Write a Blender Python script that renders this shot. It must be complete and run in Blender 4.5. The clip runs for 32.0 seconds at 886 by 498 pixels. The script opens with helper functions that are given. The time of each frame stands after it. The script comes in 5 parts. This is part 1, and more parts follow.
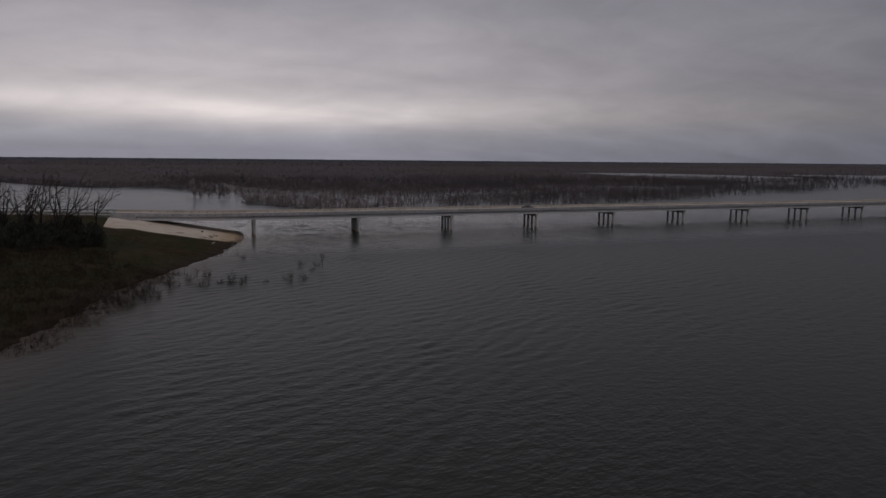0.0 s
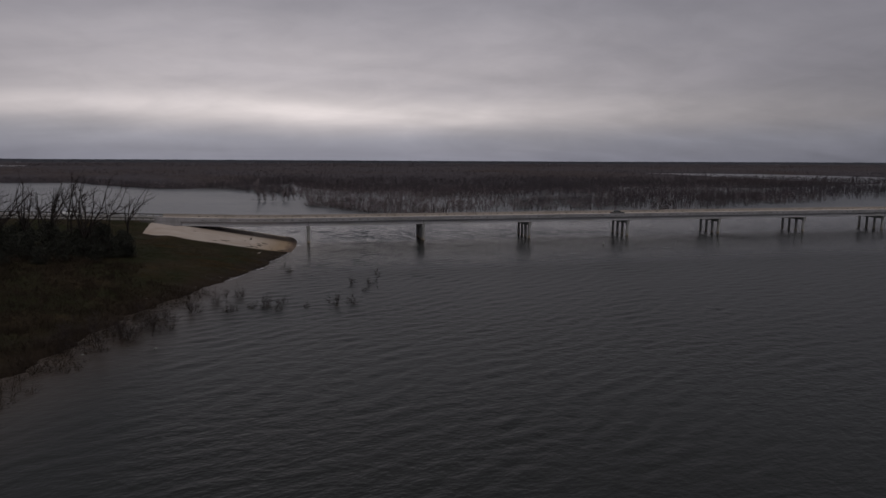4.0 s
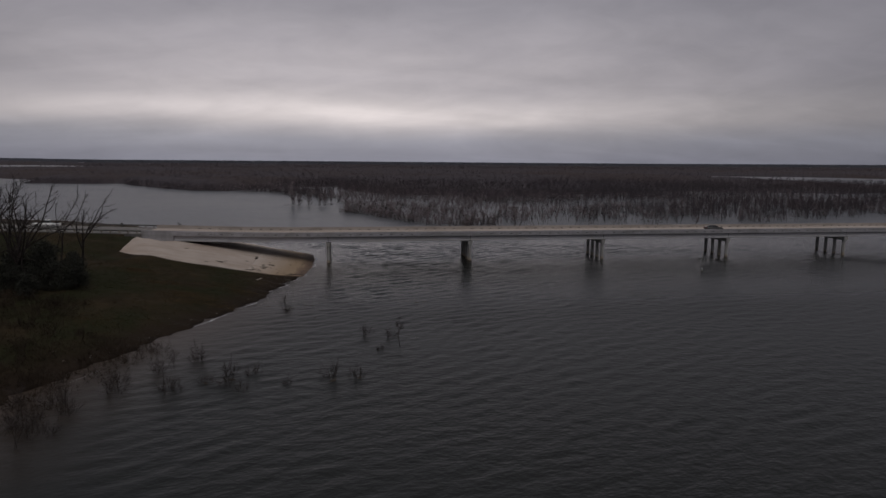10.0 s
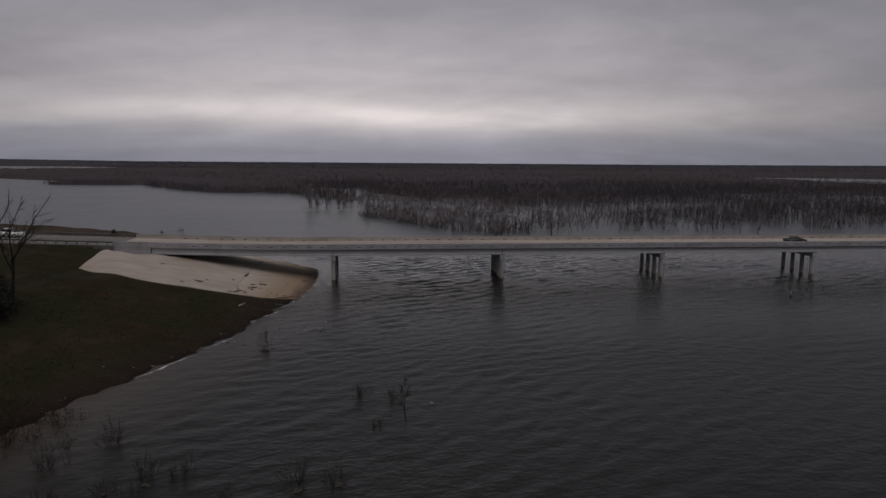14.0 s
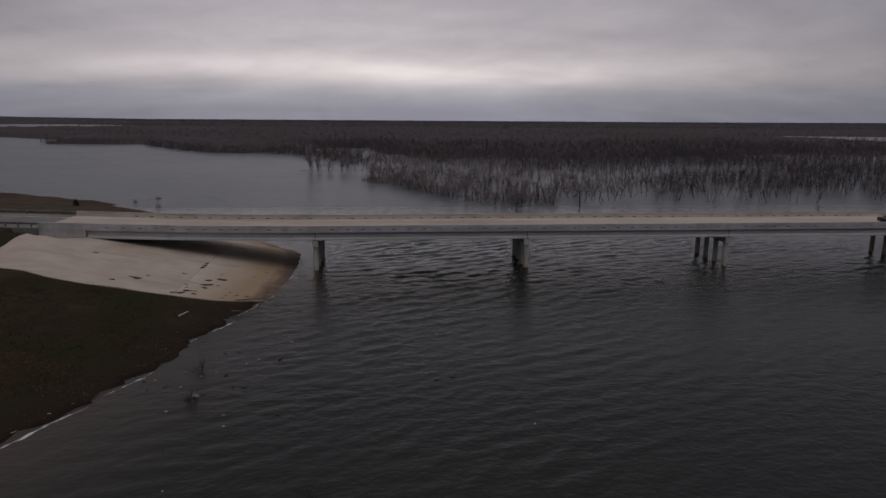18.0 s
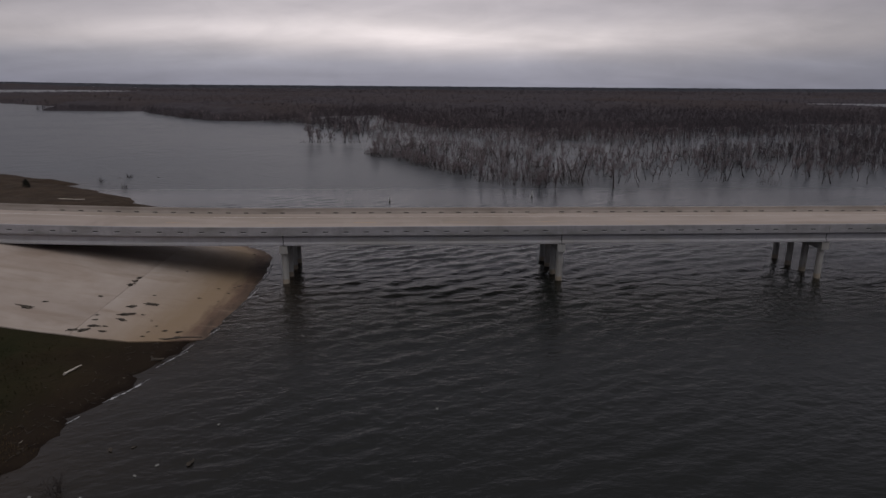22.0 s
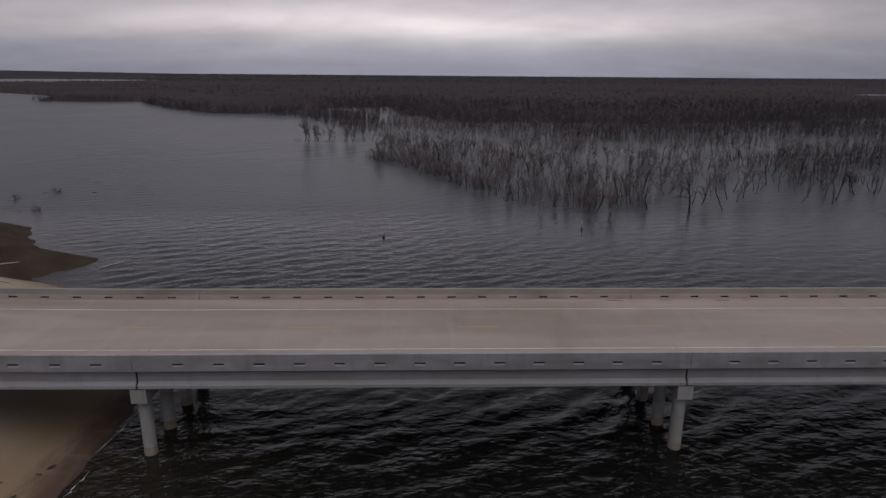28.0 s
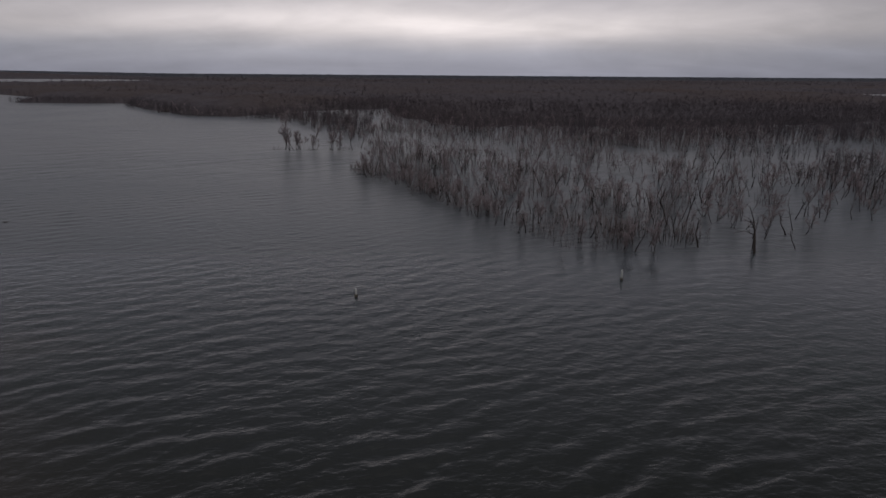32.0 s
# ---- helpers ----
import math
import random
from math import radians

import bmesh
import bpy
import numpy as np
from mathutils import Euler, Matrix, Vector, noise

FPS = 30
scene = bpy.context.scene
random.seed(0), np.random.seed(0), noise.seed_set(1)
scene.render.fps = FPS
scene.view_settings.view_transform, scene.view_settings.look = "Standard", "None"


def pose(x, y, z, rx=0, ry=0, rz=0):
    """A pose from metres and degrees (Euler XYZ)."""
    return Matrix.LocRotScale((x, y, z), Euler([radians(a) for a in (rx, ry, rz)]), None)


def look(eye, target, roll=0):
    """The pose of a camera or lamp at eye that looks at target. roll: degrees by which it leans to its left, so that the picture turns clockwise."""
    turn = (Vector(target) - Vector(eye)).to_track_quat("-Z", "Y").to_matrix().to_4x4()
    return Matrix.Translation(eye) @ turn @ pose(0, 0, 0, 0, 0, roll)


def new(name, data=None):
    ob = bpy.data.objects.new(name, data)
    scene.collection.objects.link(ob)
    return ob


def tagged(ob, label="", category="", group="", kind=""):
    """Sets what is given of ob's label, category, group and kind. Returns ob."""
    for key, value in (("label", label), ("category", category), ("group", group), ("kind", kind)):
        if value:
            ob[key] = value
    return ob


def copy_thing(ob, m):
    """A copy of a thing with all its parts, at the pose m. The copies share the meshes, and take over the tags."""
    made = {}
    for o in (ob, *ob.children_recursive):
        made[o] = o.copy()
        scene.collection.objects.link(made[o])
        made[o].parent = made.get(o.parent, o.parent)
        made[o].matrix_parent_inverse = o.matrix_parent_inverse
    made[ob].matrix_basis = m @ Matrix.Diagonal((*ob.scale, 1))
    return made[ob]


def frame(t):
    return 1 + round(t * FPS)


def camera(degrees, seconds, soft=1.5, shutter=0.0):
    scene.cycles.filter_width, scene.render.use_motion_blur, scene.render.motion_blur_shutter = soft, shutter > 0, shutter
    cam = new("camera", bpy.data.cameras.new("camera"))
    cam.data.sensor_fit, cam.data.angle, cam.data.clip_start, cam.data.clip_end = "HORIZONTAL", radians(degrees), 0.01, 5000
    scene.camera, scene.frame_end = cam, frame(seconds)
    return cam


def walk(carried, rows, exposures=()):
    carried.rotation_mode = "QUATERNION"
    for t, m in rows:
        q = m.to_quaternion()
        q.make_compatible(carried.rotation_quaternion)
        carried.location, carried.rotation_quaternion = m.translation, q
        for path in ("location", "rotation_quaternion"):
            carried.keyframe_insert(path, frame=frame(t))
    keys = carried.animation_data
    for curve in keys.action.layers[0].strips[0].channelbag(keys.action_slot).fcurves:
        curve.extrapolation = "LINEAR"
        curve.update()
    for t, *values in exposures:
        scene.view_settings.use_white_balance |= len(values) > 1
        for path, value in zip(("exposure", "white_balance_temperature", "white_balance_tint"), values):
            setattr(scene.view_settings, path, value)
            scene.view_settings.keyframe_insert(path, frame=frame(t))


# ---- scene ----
cam = camera(70.16, 32.0)
PATH = [
    (0, (-10.437, -217.392, 25.599), (-7.133, -208.060, 24.192), 0.52),
    (1, (-8.576, -211.189, 25.475), (-5.622, -201.740, 24.067), 0.47),
    (2, (-6.954, -204.719, 25.186), (-4.376, -195.159, 23.783), 0.39),
    (2.5, (-6.086, -201.374, 25.005), (-3.658, -191.775, 23.601), 0.32),
    (4.5, (-2.458, -187.697, 24.865), (-0.257, -178.043, 23.467), 0.34),
    (5, (-1.733, -184.625, 24.900), (0.403, -174.956, 23.506), 0.38),
    (6, (-0.425, -178.695, 24.893), (1.583, -168.997, 23.505), 0.42),
    (7, (1.148, -172.390, 24.882), (3.015, -162.664, 23.495), 0.41),
    (8, (2.531, -166.149, 24.864), (4.256, -156.397, 23.480), 0.43),
    (9, (3.847, -159.909, 24.839), (5.438, -150.134, 23.457), 0.45),
    (10, (5.019, -153.604, 24.770), (6.490, -143.810, 23.388), 0.45),
    (11, (6.110, -147.396, 24.595), (7.453, -137.583, 23.218), 0.42),
    (12, (7.309, -140.995, 24.427), (8.532, -131.165, 23.051), 0.40),
    (13, (8.263, -134.776, 24.268), (9.376, -124.933, 22.898), 0.37),
    (14, (9.030, -128.418, 24.151), (10.062, -118.565, 22.787), 0.41),
    (14.5, (9.400, -125.240, 24.052), (10.400, -115.412, 22.499), 0.43),
    (16.5, (11.192, -111.678, 24.437), (12.082, -101.870, 22.700), 0.41),
    (17, (11.635, -108.335, 24.463), (12.498, -98.542, 22.632), 0.40),
    (18, (12.429, -101.873, 24.448), (13.238, -92.110, 22.438), 0.38),
    (19, (12.993, -95.744, 24.381), (13.757, -86.017, 22.188), 0.38),
    (20, (13.607, -89.587, 24.480), (14.316, -79.897, 22.114), 0.40),
    (21, (14.399, -83.101, 24.444), (15.050, -73.432, 21.979), 0.40),
    (22, (15.122, -76.770, 24.522), (15.718, -67.109, 22.009), 0.43),
    (23, (15.632, -70.064, 24.488), (16.179, -60.416, 21.914), 0.47),
    (24, (16.222, -63.008, 24.326), (16.701, -53.370, 21.704), 0.45),
    (25, (16.699, -56.335, 24.299), (17.129, -46.706, 21.633), 0.48),
    (25.5, (16.936, -53.096, 24.287), (17.335, -43.466, 21.620), 0.49),
    (27.5, (17.831, -39.856, 24.291), (18.145, -30.223, 21.623), 0.48),
    (28, (18.058, -36.385, 24.308), (18.357, -26.752, 21.642), 0.47),
    (29, (18.531, -29.571, 24.280), (18.826, -19.939, 21.609), 0.42),
    (30, (18.887, -22.676, 24.311), (19.188, -13.044, 21.640), 0.38),
    (31, (19.193, -16.231, 24.241), (19.489, -6.600, 21.569), 0.41),
    (31.5, (19.294, -12.947, 24.318), (19.591, -3.314, 21.650), 0.42),
    (32, (19.465, -9.690, 24.432), (19.774, -0.058, 21.761), 0.43),
]
walk(cam, [(t, look(eye, target, roll)) for t, eye, target, roll in PATH], [(0, -0.12, 6420, 10), (14, -0.13, 6420, 10), (18, -0.07, 6420, 11), (21, 0.03, 6400, 11), (25, 0.07, 6350, 12), (28, 0.07, 6300, 12.5), (30, -0.08, 6330, 10), (31, -0.05, 6350, 9), (32, 0.14, 6380, 9)])

# ---------------------------------------------------------------- world and light
SUN_AZ, SUN_EL = radians(178), radians(66)      # azimuth from +y towards +x


def nd(nt, kind, **inputs):
    n = nt.nodes.new(kind)
    for k, v in inputs.items():
        n.inputs[k.replace("_", " ")].default_value = v
    return n


def ramp(nt, stops, interp="LINEAR"):
    r = nt.nodes.new("ShaderNodeValToRGB")
    r.color_ramp.interpolation = interp
    e = r.color_ramp.elements
    while len(e) < len(stops):
        e.new(0.5)
    for el, (pos, col) in zip(e, stops):
        el.position = pos
        el.color = (*col, 1) if len(col) == 3 else col
    return r


def math_node(nt, op, a=None, b=None, c=None):
    n = nt.nodes.new("ShaderNodeMath")
    n.operation = op
    for i, v in enumerate((a, b, c)):
        if v is None:
            continue
        if isinstance(v, (int, float)):
            n.inputs[i].default_value = v
        else:
            nt.links.new(v, n.inputs[i])
    return n.outputs[0]


def build_world():
    w = bpy.data.worlds.new("overcast_sky")
    scene.world = w
    w.use_nodes = True
    nt = w.node_tree
    nt.nodes.clear()
    L = nt.links.new
    out = nt.nodes.new("ShaderNodeOutputWorld")
    sky = nt.nodes.new("ShaderNodeTexSky")
    sky.sky_type, sky.sun_disc = "NISHITA", False
    sky.sun_elevation, sky.sun_rotation = SUN_EL, SUN_AZ
    bg_sky = nt.nodes.new("ShaderNodeBackground")
    bg_sky.inputs["Strength"].default_value = 0.006
    L(sky.outputs[0], bg_sky.inputs["Color"])
    tc = nt.nodes.new("ShaderNodeTexCoord")
    sep = nt.nodes.new("ShaderNodeSeparateXYZ")
    L(tc.outputs["Generated"], sep.inputs[0])
    x, y, z = sep.outputs
    zc = math_node(nt, "MAXIMUM", z, 0.0)
    # cloud deck seen in perspective: flat bands near the horizon
    inv = math_node(nt, "DIVIDE", 1.0, math_node(nt, "ADD", zc, 0.22))
    com = nt.nodes.new("ShaderNodeCombineXYZ")
    L(math_node(nt, "MULTIPLY", x, inv), com.inputs[0])
    L(math_node(nt, "MULTIPLY", y, inv), com.inputs[1])
    n1 = nd(nt, "ShaderNodeTexNoise", Scale=1.7, Detail=5.0, Roughness=0.5, Distortion=0.5)
    n2 = nd(nt, "ShaderNodeTexNoise", Scale=0.5, Detail=3.0, Roughness=0.5)
    mp = nt.nodes.new("ShaderNodeMapping")
    mp.inputs["Rotation"].default_value = (0, 0, radians(14))
    mp.inputs["Scale"].default_value = (0.45, 1.0, 1.0)
    mp.inputs["Location"].default_value = (3.1, 1.7, 0)
    L(com.outputs[0], mp.inputs[0])
    L(mp.outputs[0], n1.inputs["Vector"])
    L(mp.outputs[0], n2.inputs["Vector"])
    n3 = nd(nt, "ShaderNodeTexNoise", Scale=9.0, Detail=5.0, Roughness=0.6, Distortion=0.8)
    mp3 = nt.nodes.new("ShaderNodeMapping")
    mp3.inputs["Scale"].default_value = (1.0, 1.0, 2.6)
    L(tc.outputs["Generated"], mp3.inputs[0])
    L(mp3.outputs[0], n3.inputs["Vector"])
    # elevation, gently bent by the clouds
    bend = math_node(nt, "MULTIPLY", math_node(nt, "SUBTRACT", n2.outputs[0], 0.5), 0.05)
    zz = math_node(nt, "ADD", zc, math_node(nt, "MULTIPLY", bend, math_node(nt, "MINIMUM", math_node(nt, "MULTIPLY", zc, 25.0), 1.0)))
    base = ramp(nt, [(0.0, (0.215, 0.222, 0.265)), (0.03, (0.215, 0.222, 0.265)), (0.06, (0.225, 0.213, 0.232)),
                     (0.12, (0.237, 0.224, 0.243)), (0.19, (0.27, 0.258, 0.276)), (0.28, (0.255, 0.249, 0.262)), (0.40, (0.222, 0.219, 0.23)), (0.52, (0.208, 0.208, 0.214)), (0.66, (0.23, 0.231, 0.234)), (0.8, (0.34, 0.336, 0.334)), (1.0, (0.68, 0.67, 0.665))])
    for el in base.color_ramp.elements:
        el.color = (el.color[0] * 1.025, el.color[1] * 0.995, el.color[2] * 1.028, 1)
    L(zz, base.inputs[0])
    # veiled sun side: a bright, thin part of the cloud low over the horizon
    az = math_node(nt, "ARCTAN2", x, y)
    azd = math_node(nt, "DIVIDE", math_node(nt, "SUBTRACT", az, radians(1)), radians(36))
    azg = math_node(nt, "EXPONENT", math_node(nt, "MULTIPLY", math_node(nt, "MULTIPLY", azd, azd), -1.0))
    # thin streaks and tufts of lit cloud, long and nearly level
    wisp_at = nt.nodes.new("ShaderNodeCombineXYZ")
    L(math_node(nt, "MULTIPLY", az, 2.2), wisp_at.inputs[0])
    L(math_node(nt, "ADD", math_node(nt, "MULTIPLY", zc, 10.0), math_node(nt, "MULTIPLY", az, -0.7)), wisp_at.inputs[1])
    wisp = nd(nt, "ShaderNodeTexNoise", Scale=1.9, Detail=5.0, Roughness=0.5, Distortion=0.4)
    L(wisp_at.outputs[0], wisp.inputs["Vector"])
    drift = nd(nt, "ShaderNodeTexNoise", Scale=0.8, Detail=2.0, Roughness=0.5)
    L(wisp_at.outputs[0], drift.inputs["Vector"])
    level = math_node(nt, "ADD", zz, math_node(nt, "MULTIPLY", math_node(nt, "SUBTRACT", drift.outputs[0], 0.5), 0.05))
    eld = math_node(nt, "DIVIDE", math_node(nt, "SUBTRACT", level, 0.072), 0.027)
    elg = math_node(nt, "EXPONENT", math_node(nt, "MULTIPLY", math_node(nt, "MULTIPLY", eld, eld), -1.0))
    eld2 = math_node(nt, "DIVIDE", math_node(nt, "SUBTRACT", zz, 0.12), 0.09)
    elg2 = math_node(nt, "EXPONENT", math_node(nt, "MULTIPLY", math_node(nt, "MULTIPLY", eld2, eld2), -1.0))
    glow = math_node(nt, "MULTIPLY", azg, math_node(nt, "ADD", math_node(nt, "MULTIPLY", elg, 0.33), math_node(nt, "MULTIPLY", elg2, 0.21)))
    wisps = nd(nt, "ShaderNodeMapRange", From_Min=0.3, From_Max=0.7, To_Min=0.78, To_Max=1.22)
    L(wisp.outputs[0], wisps.inputs["Value"])
    glow = math_node(nt, "MULTIPLY", glow, wisps.outputs[0])
    gcol = nt.nodes.new("ShaderNodeVectorMath")
    gcol.operation = "SCALE"
    gcol.inputs[0].default_value = (1.09, 0.965, 0.885)
    L(glow, gcol.inputs["Scale"])
    add = nt.nodes.new("ShaderNodeVectorMath")
    add.operation = "ADD"
    L(base.outputs[0], add.inputs[0])
    L(gcol.outputs[0], add.inputs[1])
    mod = math_node(nt, "SUBTRACT", math_node(nt, "ADD", 0.64, math_node(nt, "ADD", math_node(nt, "MULTIPLY", n1.outputs[0], 0.52), math_node(nt, "MULTIPLY", n3.outputs[0], 0.24))), math_node(nt, "MULTIPLY", math_node(nt, "MULTIPLY", math_node(nt, "SUBTRACT", 1.0, azg), math_node(nt, "SUBTRACT", 1.0, zc)), 0.21))
    # the cloud thickens towards the east
    east = nd(nt, "ShaderNodeMapRange", From_Min=radians(8), From_Max=radians(44), To_Min=0.0, To_Max=0.19)
    L(az, east.inputs["Value"])
    west = nd(nt, "ShaderNodeMapRange", From_Min=radians(-4), From_Max=radians(-30), To_Min=0.0, To_Max=0.1)
    L(az, west.inputs["Value"])
    mod = math_node(nt, "SUBTRACT", mod, west.outputs[0])
    mod = math_node(nt, "SUBTRACT", mod, math_node(nt, "MULTIPLY", east.outputs[0], math_node(nt, "SUBTRACT", 1.0, zc)))
    sc = nt.nodes.new("ShaderNodeVectorMath")
    sc.operation = "SCALE"
    L(add.outputs[0], sc.inputs[0])
    L(mod, sc.inputs["Scale"])
    bg = nt.nodes.new("ShaderNodeBackground")
    L(sc.outputs[0], bg.inputs["Color"])
    bg.inputs["Strength"].default_value = 1.0
    mix = nt.nodes.new("ShaderNodeAddShader")
    L(bg.outputs[0], mix.inputs[0])
    L(bg_sky.outputs[0], mix.inputs[1])
    L(mix.outputs[0], out.inputs[0])


build_world()
sun = bpy.data.lights.new("sun", "SUN")
sun.energy, sun.angle, sun.color = 0.8, radians(60), (1.0, 0.95, 0.9)
sun_ob = new("sun", sun)
sun_ob.matrix_world = look((0, 0, 300), (-math.sin(SUN_AZ) * 100, -math.cos(SUN_AZ) * 100, 300 - 100 * math.tan(SUN_EL)))


# ---------------------------------------------------------------- materials
def material(name, c1, c2, scale=1.0, rough=0.8, bump=0.3, bump_scale=None, metal=0.0, stain=None, stain_scale=0.15,
             island=0.0, dist=0.05, stretch=(1, 1, 1), stain_at=(0.45, 0.7), world_space=False):
    m = bpy.data.materials.new(name)
    m.use_nodes = True
    nt = m.node_tree
    L = nt.links.new
    b = nt.nodes["Principled BSDF"]
    b.inputs["Roughness"].default_value = rough
    b.inputs["Metallic"].default_value = metal
    if rough >= 0.95:                                # matt plants, soil and bark
        b.inputs["Specular IOR Level"].default_value = 0.08
    if world_space:
        co = nt.nodes.new("ShaderNodeNewGeometry").outputs["Position"]
    else:
        co = nt.nodes.new("ShaderNodeTexCoord").outputs["Object"]
    mp = nt.nodes.new("ShaderNodeMapping")
    mp.inputs["Scale"].default_value = stretch
    L(co, mp.inputs[0])
    n = nd(nt, "ShaderNodeTexNoise", Scale=scale, Detail=6.0, Roughness=0.6)
    L(mp.outputs[0], n.inputs["Vector"])
    r = ramp(nt, [(0.3, c1), (0.7, c2)])
    L(n.outputs[0], r.inputs[0])
    col = r.outputs[0]
    if stain:
        s = nd(nt, "ShaderNodeTexNoise", Scale=stain_scale, Detail=4.0, Roughness=0.55, Distortion=0.5)
        L(mp.outputs[0], s.inputs["Vector"])
        sr = ramp(nt, [(stain_at[0], (0, 0, 0)), (stain_at[1], (1, 1, 1))])
        L(s.outputs[0], sr.inputs[0])
        mx = nt.nodes.new("ShaderNodeMix")
        mx.data_type = "RGBA"
        L(sr.outputs[0], mx.inputs["Factor"])
        L(col, mx.inputs["A"])
        mx.inputs["B"].default_value = (*stain, 1)
        col = mx.outputs["Result"]
    if island:
        g = nt.nodes.new("ShaderNodeNewGeometry")
        oi = nt.nodes.new("ShaderNodeObjectInfo")
        v = math_node(nt, "FRACT", math_node(nt, "ADD", g.outputs["Random Per Island"], oi.outputs["Random"]))
        hsv = nt.nodes.new("ShaderNodeHueSaturation")
        L(col, hsv.inputs["Color"])
        L(math_node(nt, "ADD", 1.0 - island, math_node(nt, "MULTIPLY", v, 2 * island)), hsv.inputs["Value"])
        col = hsv.outputs[0]
    L(col, b.inputs["Base Color"])
    if bump:
        bn = nd(nt, "ShaderNodeTexNoise", Scale=bump_scale or scale * 6, Detail=5.0)
        L(mp.outputs[0], bn.inputs["Vector"])
        bp = nd(nt, "ShaderNodeBump", Strength=bump, Distance=dist)
        L(bn.outputs[0], bp.inputs["Height"])
        L(bp.outputs[0], b.inputs["Normal"])
    return m


M_DECK = material("worn_concrete_deck", (0.285, 0.239, 0.21), (0.375, 0.316, 0.279), 0.3, 0.85, 0.15, 8, stain=(0.25, 0.205, 0.17), stain_scale=0.16, stretch=(0.16, 1, 1), stain_at=(0.48, 0.68), world_space=True)
M_RAIL = material("weathered_concrete", (0.275, 0.265, 0.279), (0.352, 0.34, 0.356), 0.8, 0.85, 0.2, 10, stain=(0.20, 0.195, 0.19), stain_scale=0.35, stretch=(0.5, 1, 1.6), world_space=True)
# warmer tan concrete for the far rail
M_RAIL_TAN = material("tan_rail_concrete", (0.27, 0.237, 0.212), (0.338, 0.297, 0.266), 0.8, 0.85, 0.2, 10, stain=(0.22, 0.19, 0.165), stain_scale=0.35, stretch=(0.5, 1, 1.6), world_space=True)
M_GIRDER = material("grey_precast_concrete", (0.298, 0.292, 0.31), (0.376, 0.369, 0.39), 0.5, 0.8, 0.12, 8, stain=(0.29, 0.28, 0.27), stain_scale=0.25, stretch=(0.4, 1, 2), world_space=True)
M_PIER = material("pier_concrete", (0.30, 0.295, 0.285), (0.40, 0.39, 0.375), 0.9, 0.85, 0.2, 10, stain=(0.22, 0.20, 0.175), stain_scale=0.5, stretch=(1, 1, 0.4), world_space=True)
M_SLAB = material("tan_riprap_concrete", (0.29, 0.24, 0.205), (0.37, 0.315, 0.275), 0.22, 0.9, 0.2, 6, stain=(0.25, 0.19, 0.15), stain_scale=0.1, stain_at=(0.5, 0.8), world_space=True)


def silt_stain(m, bands, grain=(1.6, 0.35, 1.0), ragged=0.9):
    """Silt bands that the flood left on the lowest metres, with a ragged, streaky upper edge."""
    nt = m.node_tree
    L = nt.links.new
    b = nt.nodes["Principled BSDF"]
    old = b.inputs["Base Color"].links[0].from_socket
    pos = nt.nodes.new("ShaderNodeNewGeometry").outputs["Position"]
    sep = nt.nodes.new("ShaderNodeSeparateXYZ")
    L(pos, sep.inputs[0])
    mp = nt.nodes.new("ShaderNodeMapping")
    mp.inputs["Scale"].default_value = grain
    L(pos, mp.inputs[0])
    n = nd(nt, "ShaderNodeTexNoise", Scale=0.55, Detail=6.0, Roughness=0.65)
    L(mp.outputs[0], n.inputs["Vector"])
    lev = math_node(nt, "ADD", sep.outputs[2], math_node(nt, "MULTIPLY", math_node(nt, "SUBTRACT", n.outputs[0], 0.5), ragged))
    for col, lo, hi in bands:
        mr = nd(nt, "ShaderNodeMapRange", From_Min=lo, From_Max=hi, To_Min=1.0, To_Max=0.0)
        L(lev, mr.inputs["Value"])
        mx = nt.nodes.new("ShaderNodeMix")
        mx.data_type = "RGBA"
        L(mr.outputs[0], mx.inputs["Factor"])
        L(old, mx.inputs["A"])
        mx.inputs["B"].default_value = (*col, 1)
        old = mx.outputs["Result"]
    L(old, b.inputs["Base Color"])


M_SLAB_PALE = material("pale_riprap_concrete", (0.33, 0.28, 0.245), (0.41, 0.355, 0.315), 0.22, 0.9, 0.2, 6, stain=(0.28, 0.22, 0.175), stain_scale=0.1, stain_at=(0.5, 0.8), world_space=True)
for slab_mat in (M_SLAB, M_SLAB_PALE):
    silt_stain(slab_mat, (((0.23, 0.165, 0.105), 0.7, 2.2), ((0.12, 0.075, 0.05), 0.22, 0.42), ((0.06, 0.038, 0.026), 0.0, 0.18)), ragged=0.65)


def worn_streaks(m, colour, scale, stretch, turn, span, amount):
    """Long faint streaks of wear or dust over a surface."""
    nt = m.node_tree
    L = nt.links.new
    b = nt.nodes["Principled BSDF"]
    old = b.inputs["Base Color"].links[0].from_socket
    mp = nt.nodes.new("ShaderNodeMapping")
    mp.inputs["Rotation"].default_value = (0, 0, radians(turn))
    mp.inputs["Scale"].default_value = stretch
    L(nt.nodes.new("ShaderNodeNewGeometry").outputs["Position"], mp.inputs[0])
    n = nd(nt, "ShaderNodeTexNoise", Scale=scale, Detail=5.0, Roughness=0.6, Distortion=0.6)
    L(mp.outputs[0], n.inputs["Vector"])
    mr = nd(nt, "ShaderNodeMapRange", From_Min=span[0], From_Max=span[1], To_Min=0.0, To_Max=amount)
    L(n.outputs[0], mr.inputs["Value"])
    mx = nt.nodes.new("ShaderNodeMix")
    mx.data_type = "RGBA"
    L(mr.outputs[0], mx.inputs["Factor"])
    L(old, mx.inputs["A"])
    mx.inputs["B"].default_value = (*colour, 1)
    L(mx.outputs["Result"], b.inputs["Base Color"])


